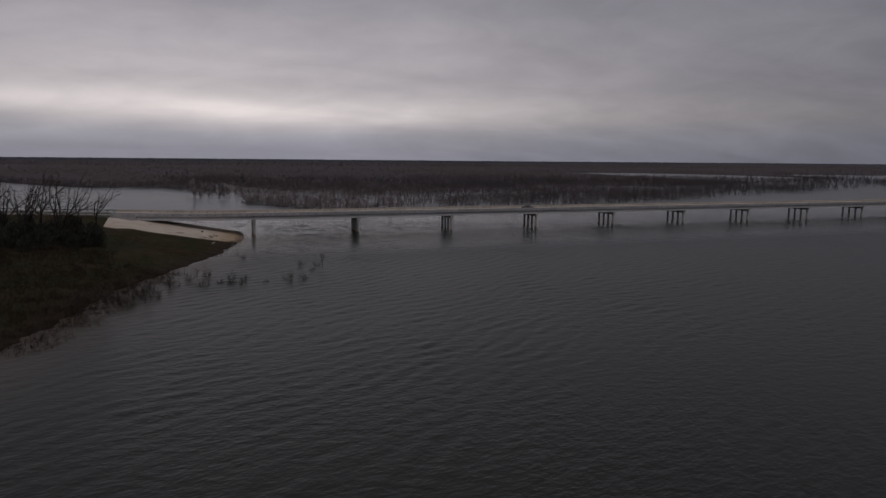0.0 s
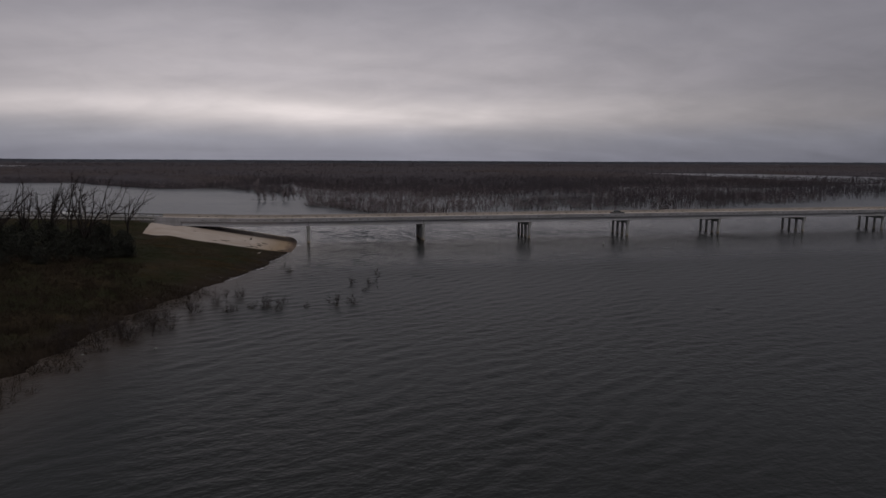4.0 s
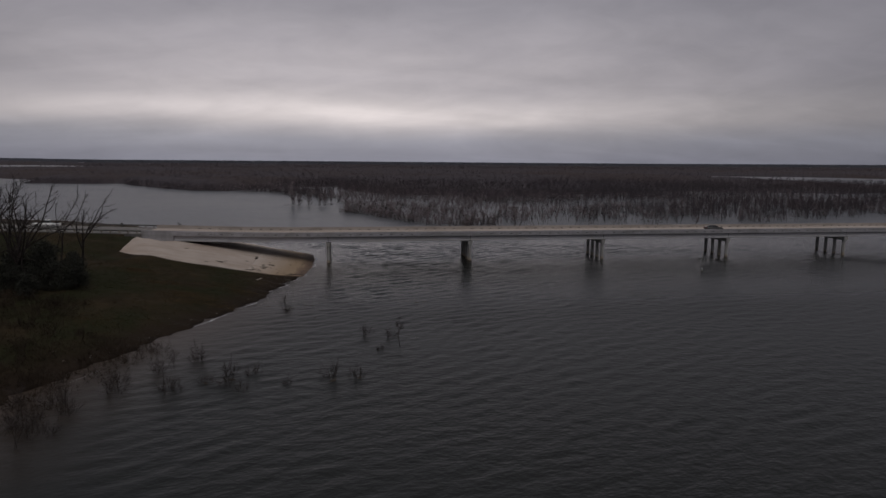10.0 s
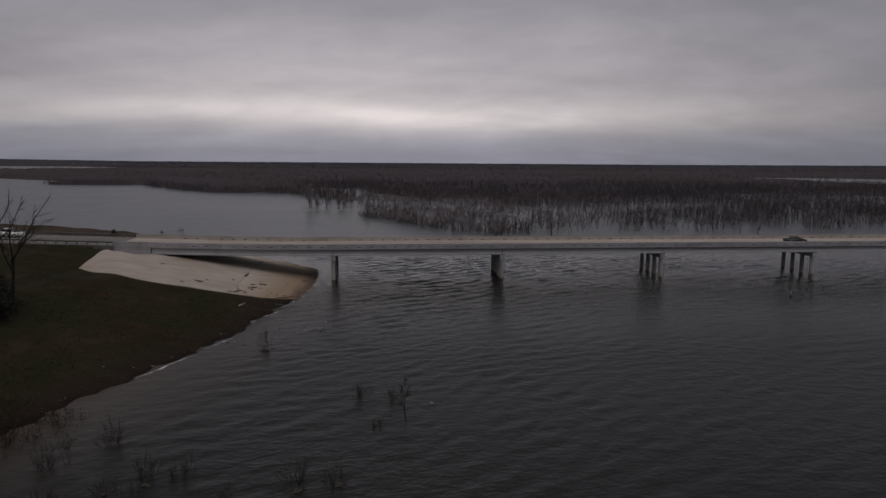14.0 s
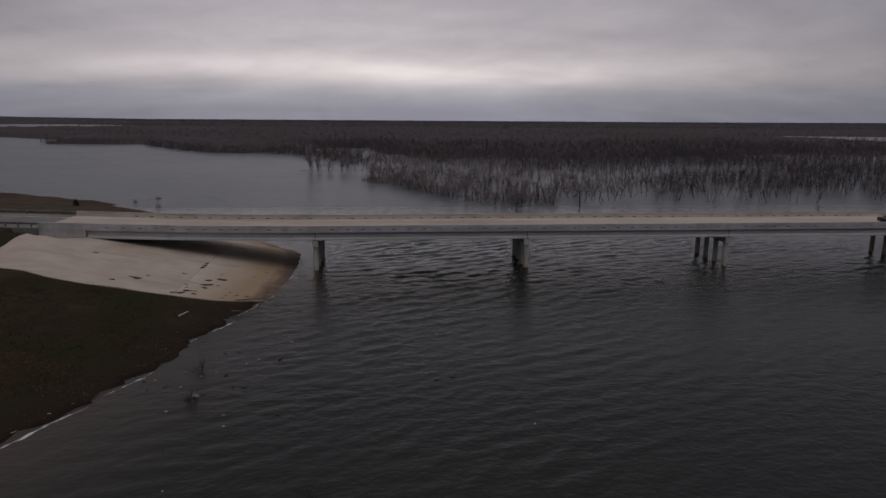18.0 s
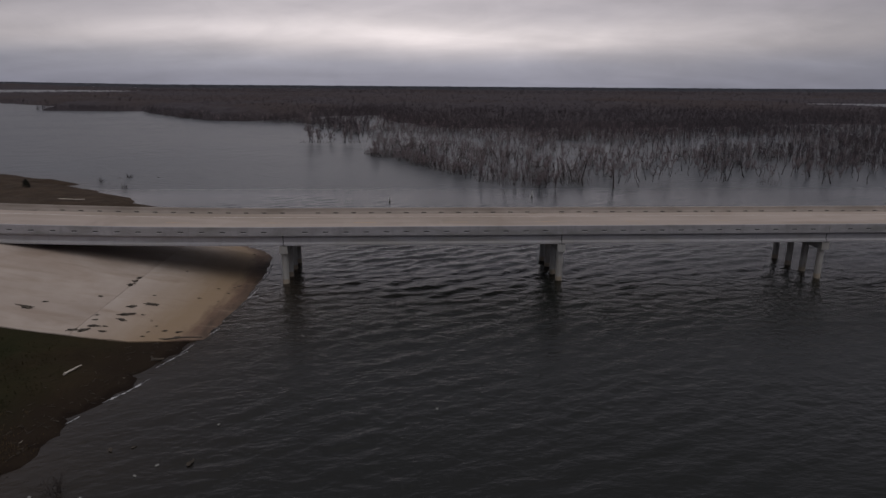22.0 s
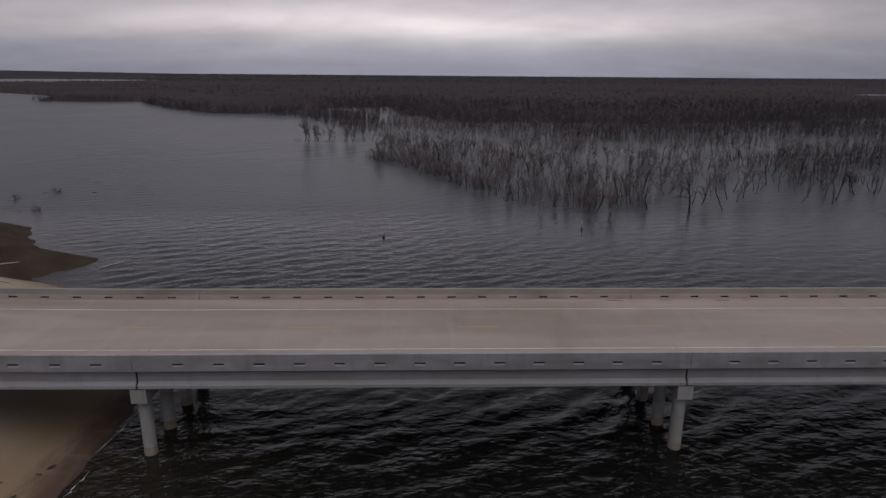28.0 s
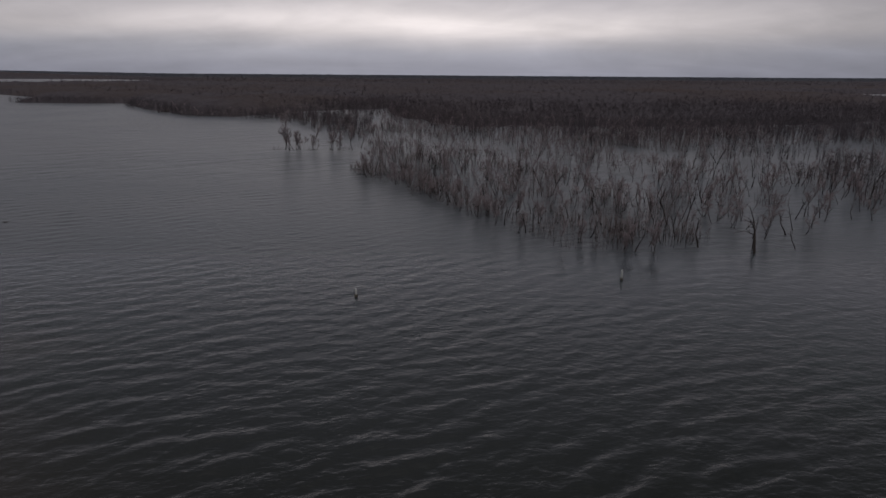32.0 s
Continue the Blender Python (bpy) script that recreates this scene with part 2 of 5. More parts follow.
worn_streaks(M_DECK, (0.42, 0.36, 0.325), 0.5, (1.0, 0.16, 1.0), 24, (0.54, 0.74), 0.3)
worn_streaks(M_DECK, (0.21, 0.165, 0.135), 0.35, (0.5, 0.3, 1.0), 0, (0.54, 0.74), 0.5)
worn_streaks(M_RAIL, (0.19, 0.185, 0.19), 1.2, (1.0, 1.0, 0.18), 0, (0.5, 0.7), 0.5)
worn_streaks(M_GIRDER, (0.23, 0.225, 0.23), 1.0, (1.0, 1.0, 0.15), 0, (0.52, 0.72), 0.45)
worn_streaks(M_SLAB, (0.23, 0.175, 0.135), 0.5, (0.16, 1.0, 1.0), 0, (0.5, 0.72), 0.6)
worn_streaks(M_SLAB_PALE, (0.22, 0.16, 0.115), 0.6, (0.2, 1.0, 1.0), 0, (0.52, 0.74), 0.65)
M_DAMP = material("muddy_wet_concrete", (0.13, 0.095, 0.065), (0.24, 0.18, 0.125), 0.8, 0.6, 0.3, 5, world_space=True)
M_TIDE = material("flood_stained_concrete", (0.26, 0.21, 0.16), (0.36, 0.31, 0.25), 1.5, 0.9, 0.2, world_space=True)
M_JOINT_AND_SHADE = material("black_sealant_and_slot_shade", (0.01, 0.01, 0.01), (0.025, 0.022, 0.02), 3, 0.8, 0.1)
M_SEAL = material("grey_deck_joint", (0.27, 0.225, 0.19), (0.32, 0.265, 0.225), 3, 0.8, 0.1)
M_PAINT = material("worn_white_road_paint", (0.5, 0.46, 0.42), (0.64, 0.6, 0.56), 1.5, 0.7, 0.05, stain=(0.38, 0.33, 0.28), stain_scale=0.6, world_space=True)
M_YELLOW = material("faded_yellow_road_paint", (0.42, 0.27, 0.13), (0.45, 0.3, 0.165), 1.5, 0.7, 0.05, stain=(0.37, 0.295, 0.225), stain_scale=0.5, stain_at=(0.35, 0.65), world_space=True)
M_ASPHALT = material("grey_asphalt", (0.10, 0.095, 0.09), (0.15, 0.14, 0.13), 1.2, 0.9, 0.3, 30, stain=(0.075, 0.07, 0.068), world_space=True)
M_STEEL = material("weathered_steel", (0.07, 0.068, 0.066), (0.12, 0.116, 0.112), 2, 0.6, 0.05, metal=0.4)
M_POST = material("weathered_timber_post", (0.10, 0.08, 0.06), (0.17, 0.14, 0.11), 3, 0.9, 0.3)
M_GROUND = material("winter_grass_and_mud", (0.015, 0.0112, 0.0062), (0.036, 0.0265, 0.0145), 0.3, 0.95, 0.8, 3, stain=(0.0165, 0.0168, 0.0072), stain_scale=0.07, stain_at=(0.42, 0.58), dist=0.15, world_space=True)
silt_stain(M_GROUND, (((0.02, 0.0142, 0.0098), 0.5, 1.5), ((0.012, 0.008, 0.006), 0.0, 0.2)), (0.5, 0.5, 1), 0.9)


def far_side(m, colour):
    """The mud bar behind the causeway is paler than the grassy bank."""
    nt = m.node_tree
    L = nt.links.new
    b = nt.nodes["Principled BSDF"]
    old = b.inputs["Base Color"].links[0].from_socket
    pos = nt.nodes.new("ShaderNodeNewGeometry").outputs["Position"]
    sep = nt.nodes.new("ShaderNodeSeparateXYZ")
    L(pos, sep.inputs[0])
    n = nd(nt, "ShaderNodeTexNoise", Scale=0.25, Detail=6.0, Roughness=0.65)
    L(pos, n.inputs["Vector"])
    r = ramp(nt, [(0.3, tuple(0.6 * c for c in colour)), (0.7, tuple(1.25 * c for c in colour))])
    L(n.outputs[0], r.inputs[0])
    mr = nd(nt, "ShaderNodeMapRange", From_Min=17.0, From_Max=22.0)
    L(sep.outputs[1], mr.inputs["Value"])
    mx = nt.nodes.new("ShaderNodeMix")
    mx.data_type = "RGBA"
    L(mr.outputs[0], mx.inputs["Factor"])
    L(old, mx.inputs["A"])
    L(r.outputs[0], mx.inputs["B"])
    L(mx.outputs["Result"], b.inputs["Base Color"])


far_side(M_GROUND, (0.052, 0.038, 0.028))
M_GRASS = material("dry_winter_grass", (0.019, 0.015, 0.008), (0.046, 0.034, 0.018), 0.12, 0.95, 0, island=0.3, stain=(0.016, 0.0165, 0.007), stain_scale=0.07, stain_at=(0.4, 0.6), world_space=True)
M_PALE = material("pale_dead_grass", (0.06, 0.042, 0.023), (0.10, 0.073, 0.043), 0.4, 0.95, 0, island=0.35, world_space=True)
M_BARK = material("grey_brown_bark", (0.022, 0.018, 0.017), (0.048, 0.04, 0.037), 2, 0.95, 0.3, island=0.25)
M_SNAG = material("wet_dark_bark", (0.014, 0.012, 0.011), (0.03, 0.025, 0.023), 2, 0.95, 0.3, island=0.25)
M_TWIG = material("bare_twigs", (0.19, 0.158, 0.163), (0.275, 0.23, 0.237), 0.3, 0.95, 0, island=0.3)
M_BRUSH = material("reddish_bare_brush", (0.18, 0.148, 0.148), (0.26, 0.215, 0.215), 0.3, 0.95, 0, island=0.3)
M_DROWNED = material("wet_drowned_twigs", (0.036, 0.029, 0.027), (0.066, 0.054, 0.051), 0.3, 0.95, 0, island=0.3)
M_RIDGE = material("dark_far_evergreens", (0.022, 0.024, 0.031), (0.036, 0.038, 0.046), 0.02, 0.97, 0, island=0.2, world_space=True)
M_WEED = material("dead_weed_stems", (0.022, 0.016, 0.012), (0.042, 0.031, 0.023), 0.3, 0.95, 0, island=0.3)
M_WOODS = material("distant_bare_canopy", (0.062, 0.054, 0.06), (0.086, 0.075, 0.083), 0.02, 0.97, 0, island=0.08, stain=(0.082, 0.065, 0.07), stain_scale=0.004, world_space=True)
M_CANOPY = material("distant_canopy_floor", (0.045, 0.039, 0.044), (0.063, 0.055, 0.061), 0.12, 1.0, 0.8, 0.25, stain=(0.05, 0.037, 0.033), stain_scale=0.004, dist=2.0, world_space=True)
M_LEAF = material("dark_evergreen_foliage", (0.011, 0.0115, 0.008), (0.024, 0.0245, 0.016), 0.6, 0.9, 0, island=0.4)
M_LOG = material("bleached_driftwood", (0.40, 0.36, 0.31), (0.55, 0.50, 0.44), 3, 0.9, 0.3)
M_DEBRIS = material("wet_dark_driftwood", (0.03, 0.025, 0.02), (0.07, 0.055, 0.04), 3, 0.8, 0.4)
M_WHITE = material("white_float_plastic", (0.33, 0.33, 0.31), (0.45, 0.45, 0.43), 3, 0.5, 0.05)
M_LITTER = material("dull_grey_litter", (0.13, 0.13, 0.12), (0.26, 0.26, 0.25), 3, 0.6, 0.05)
M_FOAM = material("wave_foam", (0.36, 0.36, 0.38), (0.52, 0.52, 0.54), 2, 0.9, 0.2)
M_CARDARK = material("dark_grey_car_paint", (0.004, 0.004, 0.005), (0.007, 0.007, 0.008), 2, 0.4, 0)
M_CARWHITE = material("white_car_paint", (0.68, 0.68, 0.67), (0.75, 0.75, 0.74), 2, 0.25, 0)
M_GLASS = material("dark_car_glass", (0.01, 0.01, 0.012), (0.016, 0.016, 0.018), 2, 0.05, 0)
M_RUBBER = material("black_rubber", (0.012, 0.012, 0.012), (0.02, 0.02, 0.02), 6, 0.8, 0.1)
M_RIM = material("alloy_rim", (0.4, 0.4, 0.4), (0.5, 0.5, 0.5), 6, 0.35, 0, metal=0.8)
M_LAMPRED = material("red_tail_lens", (0.25, 0.01, 0.01), (0.3, 0.015, 0.012), 6, 0.2, 0)
M_LAMPCLEAR = material("clear_lamp_lens", (0.55, 0.55, 0.55), (0.65, 0.65, 0.65), 6, 0.15, 0)


def water_material():
    m = bpy.data.materials.new("dark_lake_water")
    m.use_nodes = True
    nt = m.node_tree
    L = nt.links.new
    b = nt.nodes["Principled BSDF"]
    b.inputs["Roughness"].default_value = 0.32
    b.inputs["IOR"].default_value = 1.333
    pos = nt.nodes.new("ShaderNodeNewGeometry").outputs["Position"]
    big = nd(nt, "ShaderNodeTexNoise", Scale=0.012, Detail=3.0)
    L(pos, big.inputs["Vector"])
    r = ramp(nt, [(0.35, (0.0036, 0.0048, 0.0037)), (0.7, (0.0058, 0.0063, 0.0053))])
    L(big.outputs[0], r.inputs[0])
    sep = nt.nodes.new("ShaderNodeSeparateXYZ")
    L(pos, sep.inputs[0])
    # northwards the base colour turns pale and bluish, standing in for reflected sky
    north = nd(nt, "ShaderNodeMapRange", From_Min=22.0, From_Max=72.0)
    L(sep.outputs[1], north.inputs["Value"])
    sky_tint = ramp(nt, [(0.35, (0.032, 0.039, 0.046)), (0.7, (0.041, 0.044, 0.048))])
    L(big.outputs[0], sky_tint.inputs[0])
    shoal = nt.nodes.new("ShaderNodeAttribute")
    shoal.attribute_name = "shoal"
    col = r.outputs[0]
    for fac, to in ((north.outputs[0], sky_tint.outputs[0]), (shoal.outputs["Fac"], None)):
        mx = nt.nodes.new("ShaderNodeMix")
        mx.data_type = "RGBA"
        L(fac, mx.inputs["Factor"])
        L(col, mx.inputs["A"])
        if to is None:
            mx.inputs["B"].default_value = (0.046, 0.032, 0.023, 1)      # mud stirred up over the shallows
        else:
            L(to, mx.inputs["B"])
        col = mx.outputs["Result"]
    L(col, b.inputs["Base Color"])
    heights = []
    for rot, st, sc, det, amp in ((40, (0.42, 1, 1), 0.2, 2.0, 2.1), (24, (0.5, 1, 1), 0.5, 2.0, 0.75), (4, (0.6, 1, 1), 1.0, 3.0, 0.5), (14, (0.6, 1, 1), 2.4, 3.0, 0.24)):
        turn = nt.nodes.new("ShaderNodeMapping")
        turn.inputs["Rotation"].default_value = (0, 0, radians(-rot))
        L(pos, turn.inputs[0])
        mp = nt.nodes.new("ShaderNodeMapping")
        mp.inputs["Scale"].default_value = st
        L(turn.outputs[0], mp.inputs[0])
        n = nd(nt, "ShaderNodeTexNoise", Scale=sc, Detail=det, Roughness=0.5, Distortion=0.25)
        L(mp.outputs[0], n.inputs["Vector"])
        heights.append(math_node(nt, "MULTIPLY", n.outputs[0], amp))
    swell_at = nt.nodes.new("ShaderNodeAttribute")
    swell_at.attribute_name = "swell"
    rest = math_node(nt, "SUBTRACT", 1.0, swell_at.outputs["Fac"])
    short = math_node(nt, "SUBTRACT", 1.0, math_node(nt, "MULTIPLY", swell_at.outputs["Fac"], 0.72))
    h = math_node(nt, "ADD", math_node(nt, "ADD", math_node(nt, "MULTIPLY", heights[0], rest), math_node(nt, "MULTIPLY", heights[1], short)), math_node(nt, "ADD", heights[2], heights[3]))
    # steep short chop where the wind funnels round the piers
    chop = ramp(nt, [(0.0, (0.52, 0.52, 0.52)), (0.38, (0.52, 0.52, 0.52)), (0.46, (0.5, 0.5, 0.5)), (0.53, (0.95, 0.95, 0.95)), (0.68, (0.95, 0.95, 0.95)), (0.8, (0.55, 0.55, 0.55))])
    span = nd(nt, "ShaderNodeMapRange", From_Min=-90.0, From_Max=60.0)
    L(sep.outputs[1], span.inputs["Value"])
    L(span.outputs[0], chop.inputs[0])
    h = math_node(nt, "MULTIPLY", h, math_node(nt, "MULTIPLY", chop.outputs[0], 2.0))
    gust = nd(nt, "ShaderNodeTexNoise", Scale=0.022, Detail=2.0)
    L(pos, gust.inputs["Vector"])
    gr = ramp(nt, [(0.35, (0.45, 0.45, 0.45)), (0.65, (1, 1, 1))])
    L(gust.outputs[0], gr.inputs[0])
    bp = nd(nt, "ShaderNodeBump", Distance=0.31)
    # fine ripples roughen the open water; short clean crests run under the bridge and north of it
    sheen = ramp(nt, [(0.0, (0.34,) * 3), (0.33, (0.34,) * 3), (0.42, (0.2,) * 3), (0.66, (0.18,) * 3), (0.85, (0.17,) * 3), (0.93, (0.19,) * 3), (1.0, (0.3,) * 3)])
    span2 = nd(nt, "ShaderNodeMapRange", From_Min=-120.0, From_Max=80.0)
    L(sep.outputs[1], span2.inputs["Value"])
    L(span2.outputs[0], sheen.inputs[0])
    L(sheen.outputs[0], b.inputs["Roughness"])
    lee = nd(nt, "ShaderNodeMapRange", From_Min=0.0, From_Max=60.0, To_Min=1.0, To_Max=0.8)
    L(sep.outputs[1], lee.inputs["Value"])
    # and rougher again out on the open water
    wide = nd(nt, "ShaderNodeMapRange", From_Min=110.0, From_Max=330.0, To_Min=1.0, To_Max=1.5)
    L(sep.outputs[1], wide.inputs["Value"])
    L(math_node(nt, "MULTIPLY", gr.outputs[0], lee.outputs[0]), bp.inputs["Strength"])
    h = math_node(nt, "MULTIPLY", h, wide.outputs[0])
    L(h, bp.inputs["Height"])
    L(bp.outputs[0], b.inputs["Normal"])
    return m


M_WATER = water_material()


# ---------------------------------------------------------------- mesh helpers
def place(ob, parent):
    if parent is not None:
        ob.parent = parent
    return ob


def part(name, bm, mat, parent=None, label="", smooth=False):
    me = bpy.data.meshes.new(name)
    bm.normal_update()
    bm.to_mesh(me)
    bm.free()
    me.materials.append(mat)
    if smooth:
        me.polygons.foreach_set("use_smooth", [True] * len(me.polygons))
    ob = place(new(name, me), parent)
    return tagged(ob, label) if label else ob


def tri_mesh(name, verts, faces, mat, parent=None):
    """One mesh from numpy arrays of vertices and triangles."""
    me = bpy.data.meshes.new(name)
    me.vertices.add(len(verts))
    me.vertices.foreach_set("co", np.ascontiguousarray(verts, dtype=np.float32).ravel())
    me.loops.add(len(faces) * 3)
    me.loops.foreach_set("vertex_index", np.ascontiguousarray(faces, dtype=np.int32).ravel())
    me.polygons.add(len(faces))
    me.polygons.foreach_set("loop_start", np.arange(0, len(faces) * 3, 3, dtype=np.int32))
    me.update(calc_edges=True)
    me.materials.append(mat)
    return place(new(name, me), parent)


def box(bm, x0, x1, y0, y1, z0, z1, bevel=0.0):
    r = bmesh.ops.create_cube(bm, size=1, matrix=Matrix.LocRotScale(((x0 + x1) / 2, (y0 + y1) / 2, (z0 + z1) / 2), None, (x1 - x0, y1 - y0, z1 - z0)))
    if bevel:
        es = list({e for v in r["verts"] for e in v.link_edges})
        bmesh.ops.bevel(bm, geom=es, offset=bevel, segments=1, affect="EDGES")
    return bm


def loft(bm, profile, x0, x1, dz0=0.0, dz1=0.0):
    """A closed (y, z) outline swept along x, lifted by dz0 at one end and dz1 at the other."""
    n = len(profile)
    steps = max(1, int((x1 - x0) / 5)) if dz0 != dz1 and x0 > -40 else 1
    rings = []
    for k in range(steps + 1):
        x = x0 + (x1 - x0) * k / steps
        dz = dz0 if k == 0 else dz1 if k == steps else grade(x)
        rings.append([bm.verts.new((x, y, z + dz)) for y, z in profile])
    for a, b in zip(rings, rings[1:]):
        for i in range(n):
            j = (i + 1) % n
            bm.faces.new((a[i], a[j], b[j], b[i]))
    bm.faces.new(rings[0][::-1])
    bm.faces.new(rings[-1])
    bmesh.ops.recalc_face_normals(bm, faces=bm.faces[:])
    return bm


def cyl(bm, p, q, r0, r1, n=16):
    p, q = Vector(p), Vector(q)
    m = Matrix.Translation((p + q) / 2) @ (q - p).to_track_quat("Z", "Y").to_matrix().to_4x4()
    bmesh.ops.create_cone(bm, cap_ends=True, segments=n, radius1=r0, radius2=r1, depth=(q - p).length, matrix=m)
    return bm


def empty(name, loc, label, category, group="", kind=""):
    ob = new(name)
    ob.location = loc
    ob.empty_display_size = 0.5
    return tagged(ob, label, category, group, kind)


# ---------------------------------------------------------------- the plan
SPAN, BENTS = 35.0, 14
X_AB = -35.4
Y_FAR = 12.34                        # outer face of the far rail is mirrored about the middle
Y_MID = (Y_FAR - 0.2) / 2


def grade(x):
    """How much the road climbs towards the bank."""
    x = min(x, 0.0)
    return 5.5e-4 * x * x if x > -31 else 0.5286 + 0.0341 * (-31 - x)


SHORE_Y = np.array([-2000, -160, -109, -83, -60, -50, -42, -32, -22, -17, -5, 6, 14, 18, 24, 28, 31.5, 34.5, 36.5, 38, 40, 44, 46.7, 49.5, 53.7, 58.5, 64.8, 68, 73.2, 76, 78.5, 80.6, 84.3, 86, 90, 94.2, 99, 112, 125, 5000.])
SHORE_X = np.array([-300, -52, -35, -29.5, -19.5, -15.3, -11.6, -9.6, -7.0, -5.8, -4.6, -4.5, -5.4, -8, -13.5, -17, -20.3, -24.5, -28, -29, -28.5, -25.9, -26.4, -34.1, -38.9, -41.6, -46.3, -53.5, -56.1, -61, -67, -68, -65.6, -71, -76.3, -85.5, -92, -120, -420, -3000.])


def ground_height(x, y):
    """Bank, causeway and lake bed; works on arrays."""
    x, y = np.asarray(x, float), np.asarray(y, float)
    wob = 0.5 * np.sin(y * 0.61 + 0.8 * np.sin(y * 0.23)) + 0.35 * np.sin(y * 1.7 + x * 0.3) + 0.18 * np.sin(y * 4.3 + x * 0.7)
    wob = wob * np.where((y > -20) & (y < 17), 0.15, 1.0)
    d = np.interp(y, SHORE_Y, SHORE_X) + wob - x
    grassy = np.clip((-19 - y) / 7, 0, 1)
    rise = np.where(d > 0, 0.19 * d * (1 - grassy) + grassy * (0.13 * d + 0.11 * np.minimum(d, 5.0)), 0.10 * d)
    xg = np.clip(x, -250, 0)
    g = np.where(xg > -31, 5.5e-4 * xg * xg, 0.5286 + 0.0341 * (-31 - xg))
    road = 6.6 + g
    out = np.maximum(np.maximum(-2.2 - y, y - 14.5), 0)
    bumps = 0.12 * np.sin(x * 0.9 + y * 0.5) * np.sin(y * 0.8 - x * 0.3) + 0.25 * np.sin(x * 0.21 + 1.0) * np.sin(y * 0.17)
    side = np.where(y < 6, 5.2, 1.5)
    emb = np.maximum(road - 0.16 * out, side) + bumps * np.minimum(out, 1)
    deck_zone = (x > -46) & (y > -3) & (y < 15)
    emb = np.where(deck_zone, np.minimum(emb, 5.75), emb)
    h = np.minimum(rise, emb)
    return np.maximum(h, -3.0)


def ground_at(x, y):
    return float(ground_height(x, y))


# ---------------------------------------------------------------- ground and water
def axis(lo, hi, step, far):
    near = list(np.arange(lo, hi + step, step))
    left, right, s = [], [], step
    a, b = lo, near[-1]
    while a > -far:
        s *= 1.35
        a -= s
        b += s
        left.append(a)
        right.append(b)
    return np.array(left[::-1] + near + right)


def grid_mesh(name, xs, ys, zf, mat):
    X, Y = np.meshgrid(xs, ys)
    V = np.stack([X.ravel(), Y.ravel(), zf(X, Y).ravel()], 1)
    nx, ny = len(xs), len(ys)
    i = np.arange((nx - 1) * (ny - 1))
    a = (i // (nx - 1)) * nx + i % (nx - 1)
    F = np.concatenate([np.stack([a, a + 1, a + nx + 1], 1), np.stack([a, a + nx + 1, a + nx], 1)])
    ob = tri_mesh(name, V, F, mat)
    ob.data.polygons.foreach_set("use_smooth", [True] * len(ob.data.polygons))
    return ob


ground = grid_mesh("ground", axis(-110, 4, 0.8, 4900), axis(-150, 115, 0.8, 4900), ground_height, M_GROUND)
tagged(ground, "sloping winter bank of dull grass and mud beside the lake", "ground", kind="structure")


def spaced(runs, far):
    """Grid lines at the given steps, then ever wider out to the horizon."""
    near = np.concatenate([np.arange(lo, hi, step) for lo, hi, step in runs])
    tail, s, d = [], 1.0, 0.0
    while d < far:
        s *= 1.3
        d += s
        tail.append(d)
    tail = np.array(tail)
    return np.concatenate([near[0] - tail[::-1], near, near[-1] + tail])


def swell_reach(X, Y):
    """1 where the waves are modelled, fading to 0 far out."""
    return np.clip((X + 95) / 25, 0, 1) * np.clip((335 - X) / 30, 0, 1) * np.clip((Y + 215) / 15, 0, 1) * np.clip((150 - Y) / 30, 0, 1)


def wave_height(X, Y):
    """Short wind waves: a crowd of small crests running across the lake."""
    r = np.random.default_rng(77)
    wx = X + 1.6 * np.sin(Y * 0.11 + 0.7) + 0.9 * np.sin(X * 0.17 + Y * 0.05)
    wy = Y + 1.3 * np.sin(X * 0.09) + 0.8 * np.sin(X * 0.045 + Y * 0.13)
    h = np.zeros(X.shape)
    fine = np.clip((Y + 165) / 25, 0, 1) * np.clip((150 - Y) / 60, 0, 1) * np.clip((330 - X) / 120, 0, 1)
    for k in range(58):
        lam = 1.1 * (4.2 / 1.1) ** (r.uniform() ** 1.2)
        th = radians(22 + 24 * r.normal())
        a = 0.0225 * lam / 6.283 * (2.2 / max(lam, 2.2)) ** 0.5 * (fine if lam < 2.2 else 1.0)
        h += a * np.sin(6.283 / lam * (-math.sin(th) * wx + math.cos(th) * wy) + r.uniform(0, 6.283))
    gust = 0.85 + 0.25 * np.sin(X * 0.037 + 1.5 * np.sin(Y * 0.021)) * np.sin(Y * 0.045 + 0.8 * np.sin(X * 0.03 + 2))
    chop = np.interp(Y, (-200, -90, -35, -22, -9, 14, 32, 60, 140), (0.8, 0.8, 0.72, 0.85, 1.2, 1.2, 0.85, 0.58, 0.45))
    shallow = np.clip(-ground_height(X, Y) / 1.3, 0.2, 1)
    return h * gust * chop * shallow * swell_reach(X, Y)


water = grid_mesh("water", spaced(((-90, -14, 0.8), (-14, 110, 0.5), (110, 340, 1.0)), 4900), spaced(((-215, -150, 0.9), (-150, -60, 0.6), (-60, 55, 0.42), (55, 150, 0.65)), 4900), wave_height, M_WATER)
co = np.empty(len(water.data.vertices) * 3, np.float32)
water.data.vertices.foreach_get("co", co)
bed = ground_height(co[0::3], co[1::3])
shoal = water.data.attributes.new("shoal", "FLOAT", "POINT")
shoal.data.foreach_set("value", (np.clip(1 + bed / 2.3, 0, 1) ** 2 * np.interp(co[1::3], (-65, -35), (1.0, 0.4))).astype(np.float32))
swell = water.data.attributes.new("swell", "FLOAT", "POINT")
swell.data.foreach_set("value", swell_reach(co[0::3], co[1::3]).astype(np.float32))
tagged(water, "dark wind-rippled flood water of a wide lake", "water", kind="structure")


